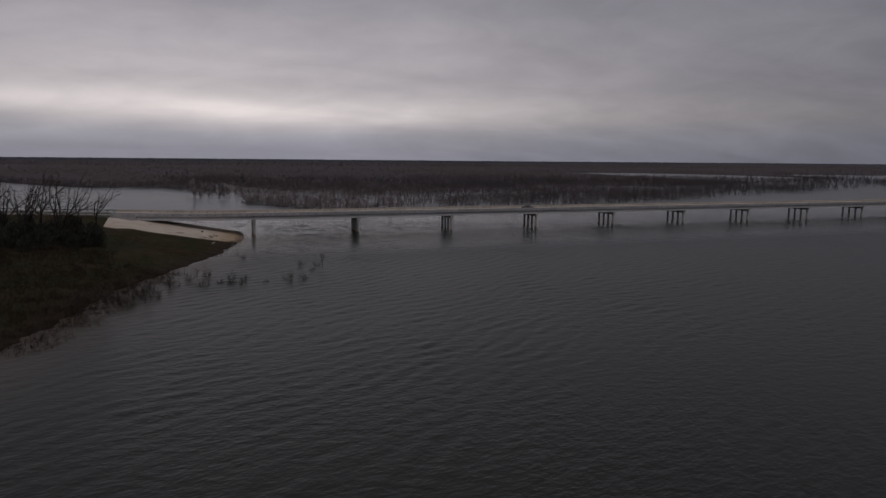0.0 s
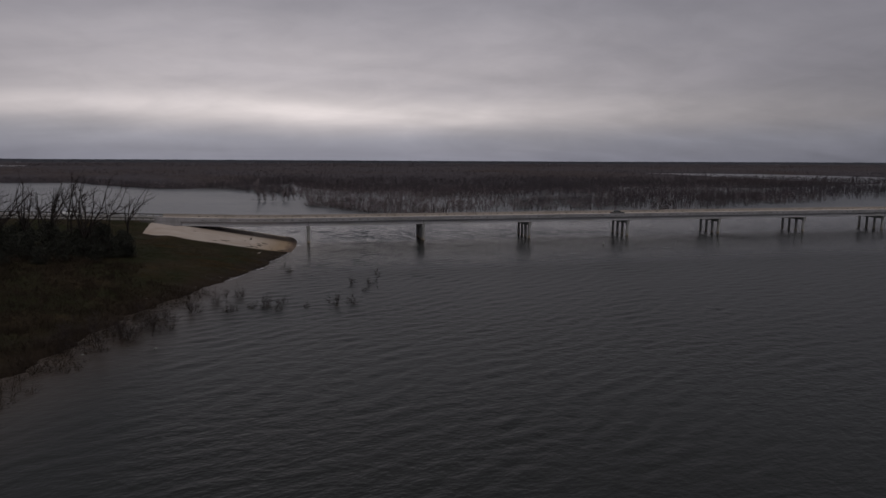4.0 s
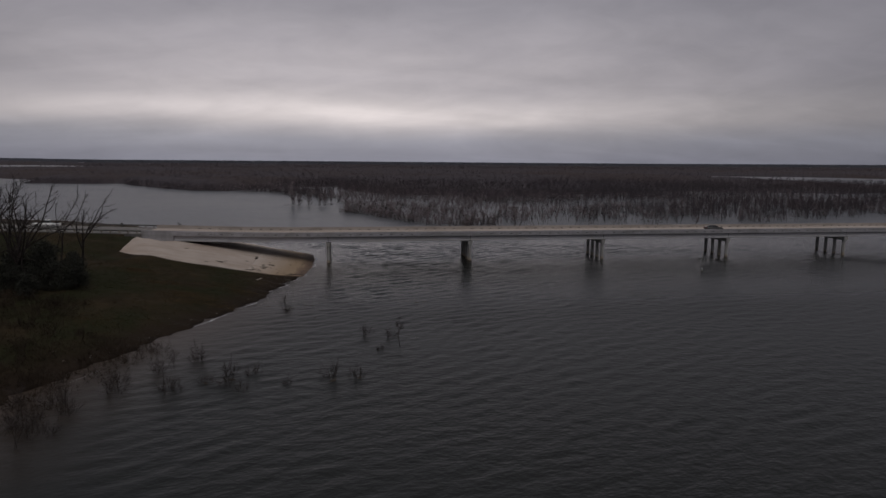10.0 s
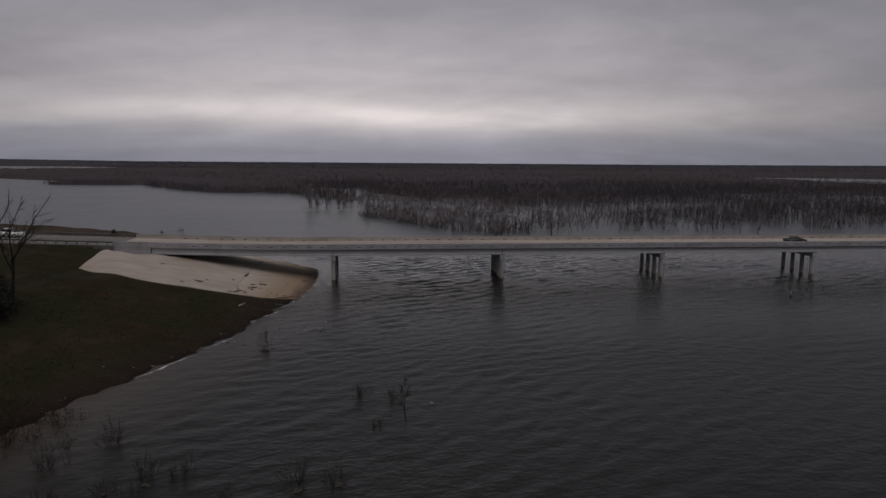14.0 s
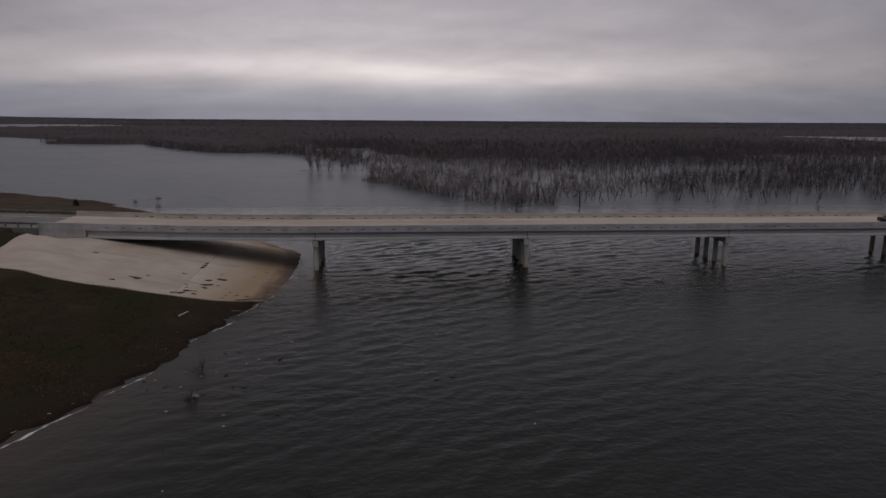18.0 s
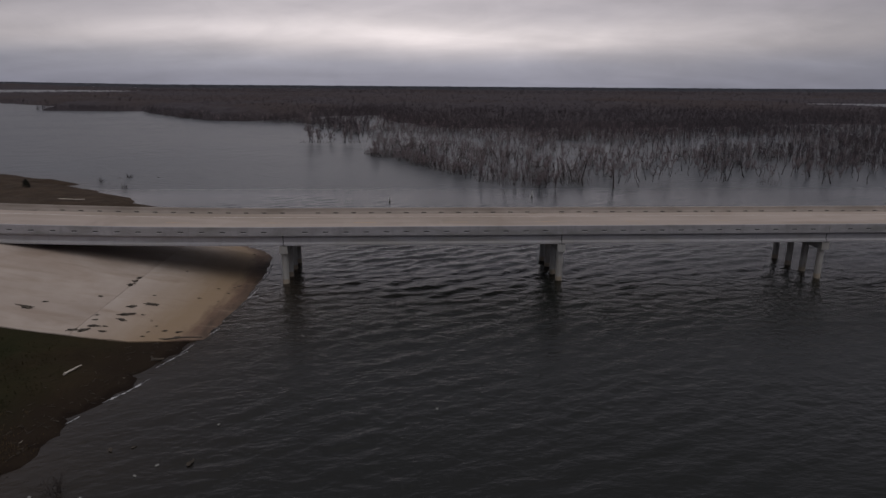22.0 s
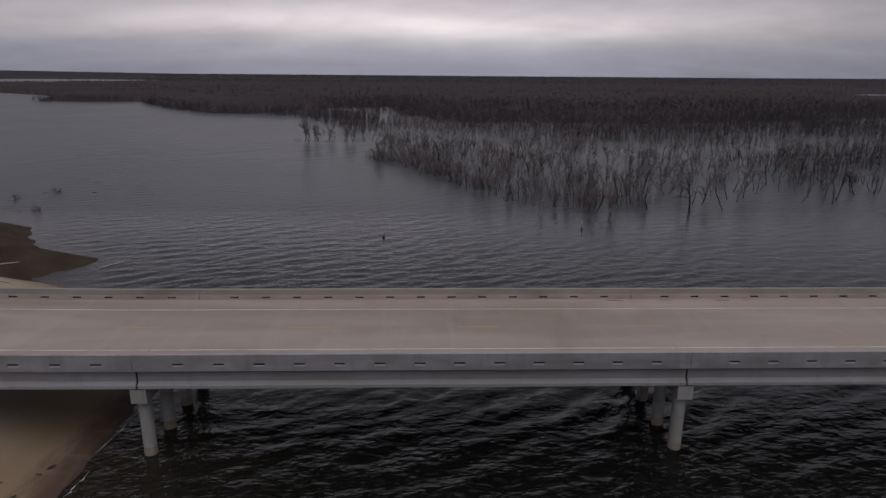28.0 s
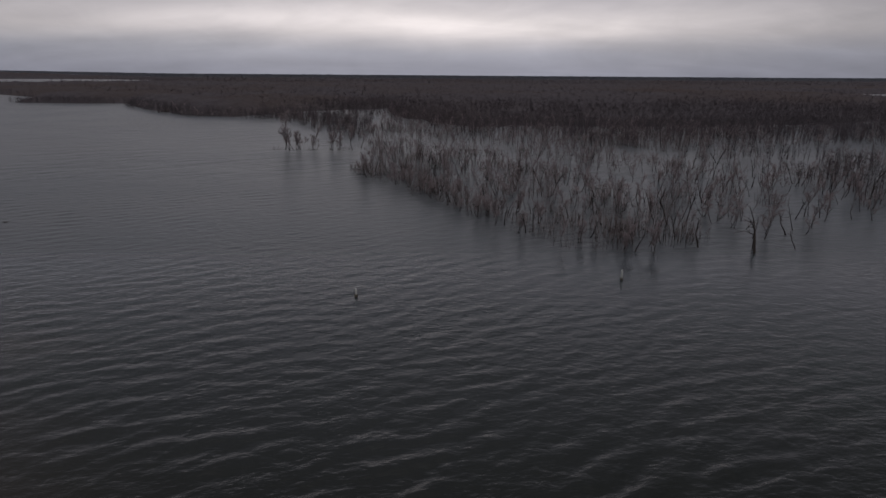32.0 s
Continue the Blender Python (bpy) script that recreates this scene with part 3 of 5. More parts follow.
# ---------------------------------------------------------------- bridge
bridge = empty("bridge", (0, 0, 0), "long two-lane concrete girder bridge crossing the flooded lake", "bridge")
ZT, ZDECK, ZSOFF, ZGB = 7.51, 6.70, 6.40, 5.10        # rail top, road, slab underside, girder bottom


def mirror(profile):
    return [(2 * Y_MID - y, z) for y, z in profile][::-1]


RAIL_TOP = [(-0.20, ZDECK + 0.22), (-0.20, ZT - 0.02), (-0.18, ZT), (0.0, ZT), (0.02, ZT - 0.02), (0.06, ZDECK + 0.36), (0.13, ZDECK + 0.22)]
RAIL_FOOT = [(-0.20, ZDECK - 0.002), (-0.20, ZDECK + 0.22), (0.13, ZDECK + 0.22), (0.21, ZDECK - 0.002)]
SLAB = [(0.0, ZSOFF + 0.08), (0.0, ZDECK - 0.004), (2 * Y_MID, ZDECK - 0.004), (2 * Y_MID, ZSOFF + 0.08)]
DECK_EDGE = [(-0.2, ZSOFF), (-0.2, ZDECK - 0.002), (-0.003, ZDECK - 0.002), (-0.003, ZSOFF)]
# black plug that stands in for the shade inside an open drain slot
SLOT_SHADE = [(-0.14, ZDECK + 0.09), (-0.14, ZDECK + 0.219), (0.11, ZDECK + 0.219), (0.11, ZDECK + 0.09)]
SILL = [(-0.197, ZDECK - 0.002), (-0.155, ZDECK + 0.089), (0.13, ZDECK + 0.089), (0.18, ZDECK - 0.002)]


def girder_profile(y):
    pts = [(-0.33, 0), (-0.33, 0.2), (-0.10, 0.43), (-0.10, 1.0), (-0.25, 1.15), (-0.25, 1.375), (0.25, 1.375), (0.25, 1.15), (0.10, 1.0), (0.10, 0.43), (0.33, 0.2), (0.33, 0)]
    return [(y + a, ZGB + b) for a, b in pts]


GIRDER_Y = [0.34 + k * (2 * Y_MID - 0.68) / 4 for k in range(5)]

for s in range(BENTS):
    xa = X_AB if s == 0 else (s - 1) * SPAN
    xb = s * SPAN
    ga, gb = grade(xa), grade(xb)
    g = 0.03
    part("deck_slab", loft(bmesh.new(), SLAB, xa + g, xb - g, ga, gb), M_DECK, bridge)
    for y in GIRDER_Y:
        part("girder", loft(bmesh.new(), girder_profile(y), xa + 0.06, xb - 0.06, ga, gb), M_GIRDER, bridge)
    for y in GIRDER_Y[:-1]:
        for xm in (xa + 11.6, xb - 11.6):
            part("diaphragm", box(bmesh.new(), xm - 0.12, xm + 0.12, y + 0.1, y + (2 * Y_MID - 0.68) / 4 - 0.1, ZGB + 0.45 + grade(xm), ZGB + 1.37 + grade(xm)), M_GIRDER, bridge)
    # rails, with drain slots through their feet, each plugged by a black block as shade
    for prof_t, prof_f, prof_e, prof_s, prof_i, rail_mat in ((RAIL_TOP, RAIL_FOOT, DECK_EDGE, SLOT_SHADE, SILL, M_RAIL), (mirror(RAIL_TOP), mirror(RAIL_FOOT), mirror(DECK_EDGE), mirror(SLOT_SHADE), mirror(SILL), M_RAIL_TAN)):
        part("deck_edge", loft(bmesh.new(), prof_e, xa + g, xb - g, ga, gb), M_RAIL, bridge)
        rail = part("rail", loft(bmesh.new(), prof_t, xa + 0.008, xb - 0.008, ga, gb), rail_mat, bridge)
        edges = [xa + g]
        for k in range(1, 14):
            c = xb - SPAN + 2.5 * k + 0.3
            edges += [c - 0.34, c + 0.34]
        edges.append(xb - g)
        for a, b in zip(edges[::2], edges[1::2]):
            za, zb = grade(a), grade(b)
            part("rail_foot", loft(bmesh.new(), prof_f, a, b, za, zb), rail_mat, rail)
        for a, b in zip(edges[1:-1:2], edges[2:-1:2]):
            za, zb = grade(a), grade(b)
            part("slot_shade_block", loft(bmesh.new(), prof_s, a + 0.004, b - 0.004, za, zb), M_JOINT_AND_SHADE, rail)
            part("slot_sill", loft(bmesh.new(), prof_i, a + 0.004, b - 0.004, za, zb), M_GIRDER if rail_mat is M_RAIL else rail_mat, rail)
    # joint over the bent
    if s < BENTS - 1:
        z = grade(xb)
        part("joint", box(bmesh.new(), xb - 0.029, xb + 0.029, -0.17, 2 * Y_MID + 0.17, ZSOFF + z, ZDECK - 0.005 + z), M_SEAL, bridge)
        part("joint", box(bmesh.new(), xb - 0.055, xb + 0.055, GIRDER_Y[0] - 0.09, GIRDER_Y[0] + 0.2, ZGB + 0.02 + z, ZSOFF + z), M_JOINT_AND_SHADE, bridge)
    # painted lines
    for y in (2.32, 9.68):
        part("edge_line", loft(bmesh.new(), [(y - 0.06, ZDECK - 0.003), (y - 0.06, ZDECK + 0.004), (y + 0.06, ZDECK + 0.004), (y + 0.06, ZDECK - 0.003)], xa + 0.08, xb - 0.08, ga, gb), M_PAINT, bridge)

for k in range(-2, 36):
    xc = 8.25 + 12.2 * k
    za, zb = grade(xc), grade(xc + 3.05)
    part("centre_line", loft(bmesh.new(), [(6.02, ZDECK - 0.003), (6.02, ZDECK + 0.004), (6.18, ZDECK + 0.004), (6.18, ZDECK - 0.003)], xc, xc + 3.05, za, zb), M_YELLOW, bridge)

COLUMN_Y = [0.85, 4.1, 7.4, 10.7]
for s in range(BENTS):
    x, z = s * SPAN, grade(s * SPAN)
    zt = ZGB - 0.06 + z
    cap = part("bent_cap", loft(bmesh.new(), [(0.08, zt - 1.0), (0.08, zt), (2 * Y_MID - 0.08, zt), (2 * Y_MID - 0.08, zt - 1.0)], x - 0.5, x + 0.5), M_PIER, bridge)
    for y in GIRDER_Y:
        part("bearing", box(bmesh.new(), x - 0.4, x + 0.4, y - 0.28, y + 0.28, zt - 0.002, zt + 0.058), M_JOINT_AND_SHADE, cap)
    for y in COLUMN_Y:
        part("column_foot", cyl(bmesh.new(), (x, y, -0.4), (x, y, 0.62), 0.426, 0.424, 20), M_TIDE, bridge, "tan flood stain on the column foot")
        part("column", cyl(bmesh.new(), (x, y, -3.2), (x, y, zt - 0.99), 0.42, 0.42, 20), M_PIER, bridge, smooth=False)

# abutment: wing walls and end block
za = grade(X_AB)
part("abutment", box(bmesh.new(), X_AB - 0.9, X_AB, 0.12, 2 * Y_MID - 0.12, 3.5, ZSOFF + za + 0.1, 0.03), M_RAIL, bridge)
for y0, y1 in ((-0.24, 0.1), (2 * Y_MID - 0.1, 2 * Y_MID + 0.24)):
    bm = bmesh.new()
    pts = [(X_AB + 0.0, 4.4), (X_AB + 0.0, ZDECK + 0.0 + za), (X_AB - 7.0, ZDECK + 0.0 + grade(X_AB - 7)), (X_AB - 7.0, 5.6), (X_AB - 4, 4.6)]
    a = [bm.verts.new((x, y0, z)) for x, z in pts]
    b = [bm.verts.new((x, y1, z)) for x, z in pts]
    for i in range(5):
        j = (i + 1) % 5
        bm.faces.new((a[i], a[j], b[j], b[i]))
    bm.faces.new(a[::-1])
    bm.faces.new(b)
    bmesh.ops.recalc_face_normals(bm, faces=bm.faces[:])
    part("wing_wall", bm, M_RAIL, bridge)
for prof, rail_mat in ((RAIL_TOP, M_RAIL), (mirror(RAIL_TOP), M_RAIL_TAN)):
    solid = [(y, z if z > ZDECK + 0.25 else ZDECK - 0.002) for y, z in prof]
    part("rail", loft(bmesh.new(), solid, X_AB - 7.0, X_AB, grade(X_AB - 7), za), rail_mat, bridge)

# approach road on the causeway
road = new("road")
tagged(road, "grey two-lane approach road on the causeway", "road", kind="structure")
XS = [X_AB, X_AB - 7] + [-50 - 8 * k for k in range(40)]
for i, (a, b) in enumerate(zip(XS, XS[1:])):
    y0, y1 = (0.22, 2 * Y_MID - 0.22) if i == 0 else (-1.0, 2 * Y_MID + 1.0)
    part("approach_slab" if i == 0 else "carriageway", loft(bmesh.new(), [(y0, 5.0), (y0, ZDECK - 0.004), (y1, ZDECK - 0.004), (y1, 5.0)], b, a, grade(b), grade(a)), M_DECK if i == 0 else M_ASPHALT, road)
    for y in (2.32, 9.68):
        part("edge_line", loft(bmesh.new(), [(y - 0.06, ZDECK - 0.003), (y - 0.06, ZDECK + 0.004), (y + 0.06, ZDECK + 0.004), (y + 0.06, ZDECK - 0.003)], b, a, grade(b), grade(a)), M_PAINT, road)

# ---------------------------------------------------------------- concrete slope under the bridge end
slope = new("slope_paving")
tagged(slope, "tan concrete slope paving with dark debris running into the water", "slope paving", kind="structure")


def paving_edge(x):
    """Distance of the paving's edge from the bridge's middle line."""
    return float(np.interp(x, (-44, -39.8, -36, -31.5, -26.5, -15, -11, -6, -1), (19.8, 23.2, 25.2, 26.5, 26.9, 26.4, 26.0, 23.8, 22.0)))


def paving_panel(x0, x1, va, vb, mat):
    """One panel, laid on the bank; v runs from -1 to 1 across the slope."""
    bm = bmesh.new()
    nx, nv = max(2, int(abs(x1 - x0) / 1.2)), max(2, int((vb - va) * 20))
    top, low = [], []
    for i in range(nx + 1):
        x = x0 + (x1 - x0) * i / nx
        for j in range(nv + 1):
            v = va + (vb - va) * j / nv
            y = Y_MID + v * (paving_edge(x) + 2.4 * max(v, 0.0))
            z = ground_at(x, y)
            top.append(bm.verts.new((x, y, z + 0.10)))
            low.append(bm.verts.new((x, y, z - 0.12)))
    w = nv + 1
    for i in range(nx):
        for j in range(nv):
            a = i * w + j
            bm.faces.new((top[a], top[a + 1], top[a + w + 1], top[a + w]))
    rim = [j for j in range(w)] + [i * w + nv for i in range(1, nx + 1)] + [nx * w + j for j in range(nv - 1, -1, -1)] + [i * w for i in range(nx - 1, 0, -1)]
    for a, b in zip(rim, rim[1:] + rim[:1]):
        bm.faces.new((top[a], top[b], low[b], low[a]))
    bmesh.ops.recalc_face_normals(bm, faces=bm.faces[:])
    return part("paving_panel", bm, mat, slope)


for x0, x1 in ((-42.3, -16.04), (-16.0, -1.0)):
    paving_panel(x0, x1, -1, 1, M_SLAB if x0 < -20 else M_SLAB_PALE)


# ---------------------------------------------------------------- bare trees
def limb(V, F, p, q, r0, r1):
    """A tapered three-sided limb."""
    p, q = np.array(p, float), np.array(q, float)
    d = q - p
    d /= np.linalg.norm(d) + 1e-9
    a = np.cross(d, (0.31, 0.87, 0.38))
    a /= np.linalg.norm(a)
    b = np.cross(d, a)
    i = len(V)
    for c, r in ((p, r0), (q, r1)):
        for k in range(3):
            t = k * 2.0944
            V.append(c + r * (a * math.cos(t) + b * math.sin(t)))
    for k in range(3):
        j = (k + 1) % 3
        F.append((i + k, i + j, i + 3 + j))
        F.append((i + k, i + 3 + j, i + 3 + k))


def twig(V, F, rng, p, d, length, w):
    """A fine twig: one slender blade."""
    p = np.array(p, float)
    s = np.cross(d, rng.normal(size=3))
    s /= np.linalg.norm(s) + 1e-9
    i = len(V)
    V.extend((p - s * w / 2, p + s * w / 2, p + np.array(d) * length))
    F.append((i, i + 1, i + 2))


def unit(v):
    return v / (np.linalg.norm(v) + 1e-9)


def grow(seed, height, r, lean=0.1, stems=1, limbs=7, twigs=10, spread=0.55, start=0.3, wander=0.14, width=0.04, sub=2, tall=1.0, light=False, wind=0.0, reach=1.0, fan=0.7):
    """Wood and twigs of one bare tree that stands at the origin."""
    rng = np.random.default_rng(seed)
    WV, WF, TV, TF = [], [], [], []
    for s in range(stems):
        ang = rng.uniform(0, 6.283)
        off = np.array([math.cos(ang), math.sin(ang), 0]) * (0.0 if stems == 1 else rng.uniform(0.1, 0.5))
        d = unit(np.array([rng.normal() * lean, rng.normal() * lean, 1.0]) + off * (0.35 if stems > 1 else 0))
        hh = height * rng.uniform(0.75, 1.0) if stems > 1 else height
        rr = r if stems == 1 else r * 0.6
        p = off + np.array([0, 0, -1.2])
        n = 4 if light else 7
        pts, dirs = [p], []
        p = off
        pts.append(p)
        for k in range(n):
            d = unit(d + rng.normal(size=3) * wander * 0.35 + np.array([0, 0, 0.10]))
            p = p + d * hh / n
            pts.append(p)
        rad = [rr * 1.15] + [rr * (1 - 0.85 * k / n) for k in range(n + 1)]
        for k in range(n + 1):
            limb(WV, WF, pts[k], pts[k + 1], rad[k], rad[k + 1])
        for k in range(limbs):
            t = start + (0.97 - start) * (k + rng.uniform(0, 1)) / limbs
            f = t * n
            i = min(int(f), n - 1)
            base = pts[i + 1] + (pts[i + 2] - pts[i + 1]) * (f - i)
            a = rng.uniform(0, 6.283)
            ld = unit(np.array([math.cos(a) * spread + wind, math.sin(a) * spread, 0.75 * tall]))
            ll = reach * hh * rng.uniform(0.22, 0.42) * (1.15 - 0.6 * t)
            q, lr = base, rr * (1 - 0.85 * t) * 0.6
            seg = 2 if light else 3
            for m in range(seg):
                ld = unit(ld + rng.normal(size=3) * 0.22 + np.array([wind * 0.35, 0, 0.08]))
                q2 = q + ld * ll / seg
                limb(WV, WF, q, q2, lr * (1 - m / 3.4), lr * (1 - (m + 1) / 3.4))
                for b in range(sub):
                    bd = unit(ld + rng.normal(size=3) * fan * 0.85)
                    bl = ll * rng.uniform(0.25, 0.5)
                    if light:
                        twig(TV, TF, rng, q2, bd, bl, width * 1.3)
                    else:
                        limb(WV, WF, q2, q2 + bd * bl, lr * 0.35, lr * 0.12)
                    for c in range(twigs // 2):
                        u = rng.uniform(0.1, 1)
                        twig(TV, TF, rng, q2 + bd * bl * u, unit(bd + rng.normal(size=3) * fan), rng.uniform(0.5, 1.3) * hh / 9, width)
                for c in range(twigs // 2):
                    u = rng.uniform(0, 1)
                    twig(TV, TF, rng, q + (q2 - q) * u, unit(ld + rng.normal(size=3) * fan), rng.uniform(0.5, 1.4) * hh / 9, width)
                q = q2
    arr = lambda v, f: (np.array(v, np.float32).reshape(-1, 3), np.array(f, np.int32).reshape(-1, 3))
    return arr(WV, WF), arr(TV, TF)


def brush(seed, height, radius, stems, width=0.03, fine=8):
    """A thicket: thin stems that fork low and end in a haze of fine twigs."""
    rng = np.random.default_rng(seed)
    WV, WF, TV, TF = [], [], [], []
    for s in range(stems):
        a, q = rng.uniform(0, 6.283), radius * math.sqrt(rng.uniform(0, 1))
        out = np.array([math.cos(a), math.sin(a), 0])
        p = out * q + np.array([0, 0, -0.4])
        h = height * rng.uniform(0.45, 1.0) * (1 - 0.35 * (q / radius) ** 2) + 0.4
        d = unit(out * 0.3 + np.array([0, 0, 1]) + rng.normal(size=3) * 0.3)
        m = p + d * h * 0.55
        limb(WV, WF, p, m, width * 0.45, width * 0.3)
        for c in range(fine):
            u = rng.uniform(0.25, 1.0)
            fd = unit(d + rng.normal(size=3) * 0.75 + np.array([0, 0, 0.25]))
            twig(TV, TF, rng, p + (m - p) * u, fd, h * rng.uniform(0.25, 0.5), width)
    arr = lambda v, f: (np.array(v, np.float32).reshape(-1, 3), np.array(f, np.int32).reshape(-1, 3))
    return arr(WV, WF), arr(TV, TF)


def thicket(seed, height, radius, stems, width=0.03, fine=6):
    """A stand of slender upright saplings with fine rising twigs."""
    rng = np.random.default_rng(seed)
    WV, WF, TV, TF = [], [], [], []
    up = np.array([0, 0, 1.0])
    for s in range(stems):
        a, q = rng.uniform(0, 6.283), radius * math.sqrt(rng.uniform(0, 1))
        p = np.array([math.cos(a) * q, math.sin(a) * q, -0.5])
        h = height * rng.uniform(0.4, 1.0) * (1 - 0.3 * (q / radius) ** 2) + 0.5
        d = unit(up + rng.normal(size=3) * 0.1)
        m = p + d * h * 0.6
        e = m + unit(d + rng.normal(size=3) * 0.16) * h * 0.4
        limb(WV, WF, p, m, width * 0.8, width * 0.5)
        limb(WV, WF, m, e, width * 0.5, width * 0.15)
        for c in range(fine):
            u = rng.uniform(0.3, 1.0)
            fd = unit(d + rng.normal(size=3) * 0.32 + up * 0.25)
            base = p + (m - p) * u / 0.6 if u < 0.6 else m + (e - m) * (u - 0.6) / 0.4
            twig(TV, TF, rng, base, fd, h * rng.uniform(0.16, 0.34), width)
    arr = lambda v, f: (np.array(v, np.float32).reshape(-1, 3), np.array(f, np.int32).reshape(-1, 3))
    return arr(WV, WF), arr(TV, TF)


def tree_thing(name, made, label, category, group, twig_mat=None):
    (wv, wf), (tv, tf) = made
    ob = empty(name, (0, 0, 0), label, category, group)
    if "shrub" in name or "bush" in name:
        tagged(tri_mesh("brushwood", wv, wf, M_BARK, ob), kind="stuff")
    else:
        tri_mesh("trunk", wv, wf, M_BARK, ob)
    tagged(tri_mesh("crown", tv, tf, twig_mat or M_TWIG, ob), kind="stuff")
    return ob


def scatter(models, spots, rng, smin, smax, lift=0.0):
    """Many copies of small meshes laid into one pair of arrays."""
    VV, FF, n = [], [], 0
    pick = rng.integers(0, len(models), len(spots))
    for k, (mv, mf) in enumerate(models):
        sel = np.asarray(spots)[pick == k]
        if not len(sel) or not len(mv):
            continue
        m = len(sel)
        a = rng.uniform(0, 6.283, m)
        s = rng.uniform(smin, smax, m)
        sz = s * rng.uniform(0.85, 1.15, m)
        c, q = np.cos(a) * s, np.sin(a) * s
        X = mv[None, :, 0] * c[:, None] - mv[None, :, 1] * q[:, None] + sel[:, 0:1]
        Y = mv[None, :, 0] * q[:, None] + mv[None, :, 1] * c[:, None] + sel[:, 1:2]
        Z = mv[None, :, 2] * sz[:, None] + lift + (sel[:, 2:3] if sel.shape[1] > 2 else 0)
        VV.append(np.stack([X, Y, Z], 2).reshape(-1, 3))
        FF.append((mf[None] + (np.arange(m) * len(mv))[:, None, None]).reshape(-1, 3) + n)
        n += m * len(mv)
    return np.concatenate(VV), np.concatenate(FF)


# edge of the flooded wood, from the far left round to the right
WOOD_X = np.array([-2500, -700, -440, -380, -330, -314, -310, -268, -217, -190, -153, -121, -82, -55, -36, -19, -6, 0, 3, 13, 24, 31, 37, 44, 66, 90, 131, 180, 300, 700, 3000.])
WOOD_Y = np.array([1800, 900, 690, 640, 600, 575, 508, 500, 503, 455, 403, 364, 345, 330, 296, 258, 235, 214, 146, 134, 108, 92, 81, 76, 76, 81, 78, 88, 128, 285, 1400.])


def depth_in_wood(x, y):
    return y - np.interp(x, WOOD_X, WOOD_Y)


def clearing(x, y):
    """Open water inside the wood."""
    c = np.zeros(np.shape(x), bool)
    for cx, cy, rx, ry in ((40, 205, 13, 12), (88, 190, 12, 18), (122, 168, 12, 14), (170, 205, 20, 14), (64, 128, 8, 9), (96, 116, 8, 7),
                           (-1100, 1600, 420, 570), (730, 700, 190, 240), (1130, 640, 130, 150), (135, 120, 9, 7)):
        c |= ((x - cx) / rx) ** 2 + ((y - cy) / ry) ** 2 < 1
    return c


rng = np.random.default_rng(5)

# --- trees nearest the bridge, each a thing of its own
flood_trees = []
LOOKS = [("bare_tree", grow(11, 4.6, 0.085, lean=0.2, wander=0.4, limbs=8, twigs=15, start=0.25, spread=0.6, fan=0.6, tall=1.0), "bare grey tree standing in flood water", "tree"),
         ("bare_tree", grow(12, 4.2, 0.09, lean=0.3, limbs=7, twigs=15, wander=0.5, spread=0.65, fan=0.6), "crooked bare tree standing in flood water", "tree"),
         ("bare_tree", grow(13, 4.0, 0.1, stems=3, lean=0.3, wander=0.4, start=0.25, spread=0.55, limbs=5, twigs=15, fan=0.55), "many-stemmed bare tree standing in flood water", "tree"),
         ("bare_tree", grow(14, 5.2, 0.085, lean=0.15, wander=0.35, limbs=9, twigs=15, spread=0.42, fan=0.5, tall=1.2), "tall slender bare tree standing in flood water", "tree"),
         ("bare_tree", grow(15, 3.4, 0.08, stems=4, lean=0.35, wander=0.4, start=0.2, spread=0.4, limbs=4, twigs=16, fan=0.4, tall=1.2), "low many-stemmed bare tree in flood water", "tree"),
         ("dead_tree", grow(16, 4.8, 0.15, lean=0.12, limbs=6, twigs=2, wander=0.3, spread=0.6, sub=2), "dead dark snag with a few broken limbs in the water", "dead tree"),
         ("dead_tree", grow(17, 3.8, 0.13, lean=0.3, limbs=5, twigs=2, wander=0.35, spread=0.7, sub=2), "leaning dead snag in the water", "dead tree"),
         ("bare_shrub", thicket(18, 3.9, 3.6, 36, 0.024, 7), "stand of upright reddish-brown bare saplings in the water", "shrub"),
         ("bare_shrub", thicket(19, 3.0, 3.4, 32, 0.024, 7), "low stand of reddish-brown bare saplings in the water", "shrub"),
         ("dead_tree", grow(20, 3.0, 0.10, lean=0.1, limbs=2, twigs=0, wander=0.2, spread=0.5, sub=1), "short broken dead trunk standing in the water", "dead tree")]
for name, made, label, cat in LOOKS:
    flood_trees.append(tree_thing(name, made, label, cat, "flooded trees and shrubs at the wood's edge", M_BRUSH if name == "bare_shrub" else None))
first = set()


def put(k, x, y, s, turn):
    m = Matrix.LocRotScale((x, y, 0), Euler((0, 0, turn)), None)
    if k not in first:
        first.add(k)
        ob = flood_trees[k]
        ob.matrix_basis = m
    else:
        ob = copy_thing(flood_trees[k], m)
    ob.scale = (s, s, s * random.uniform(0.9, 1.12))


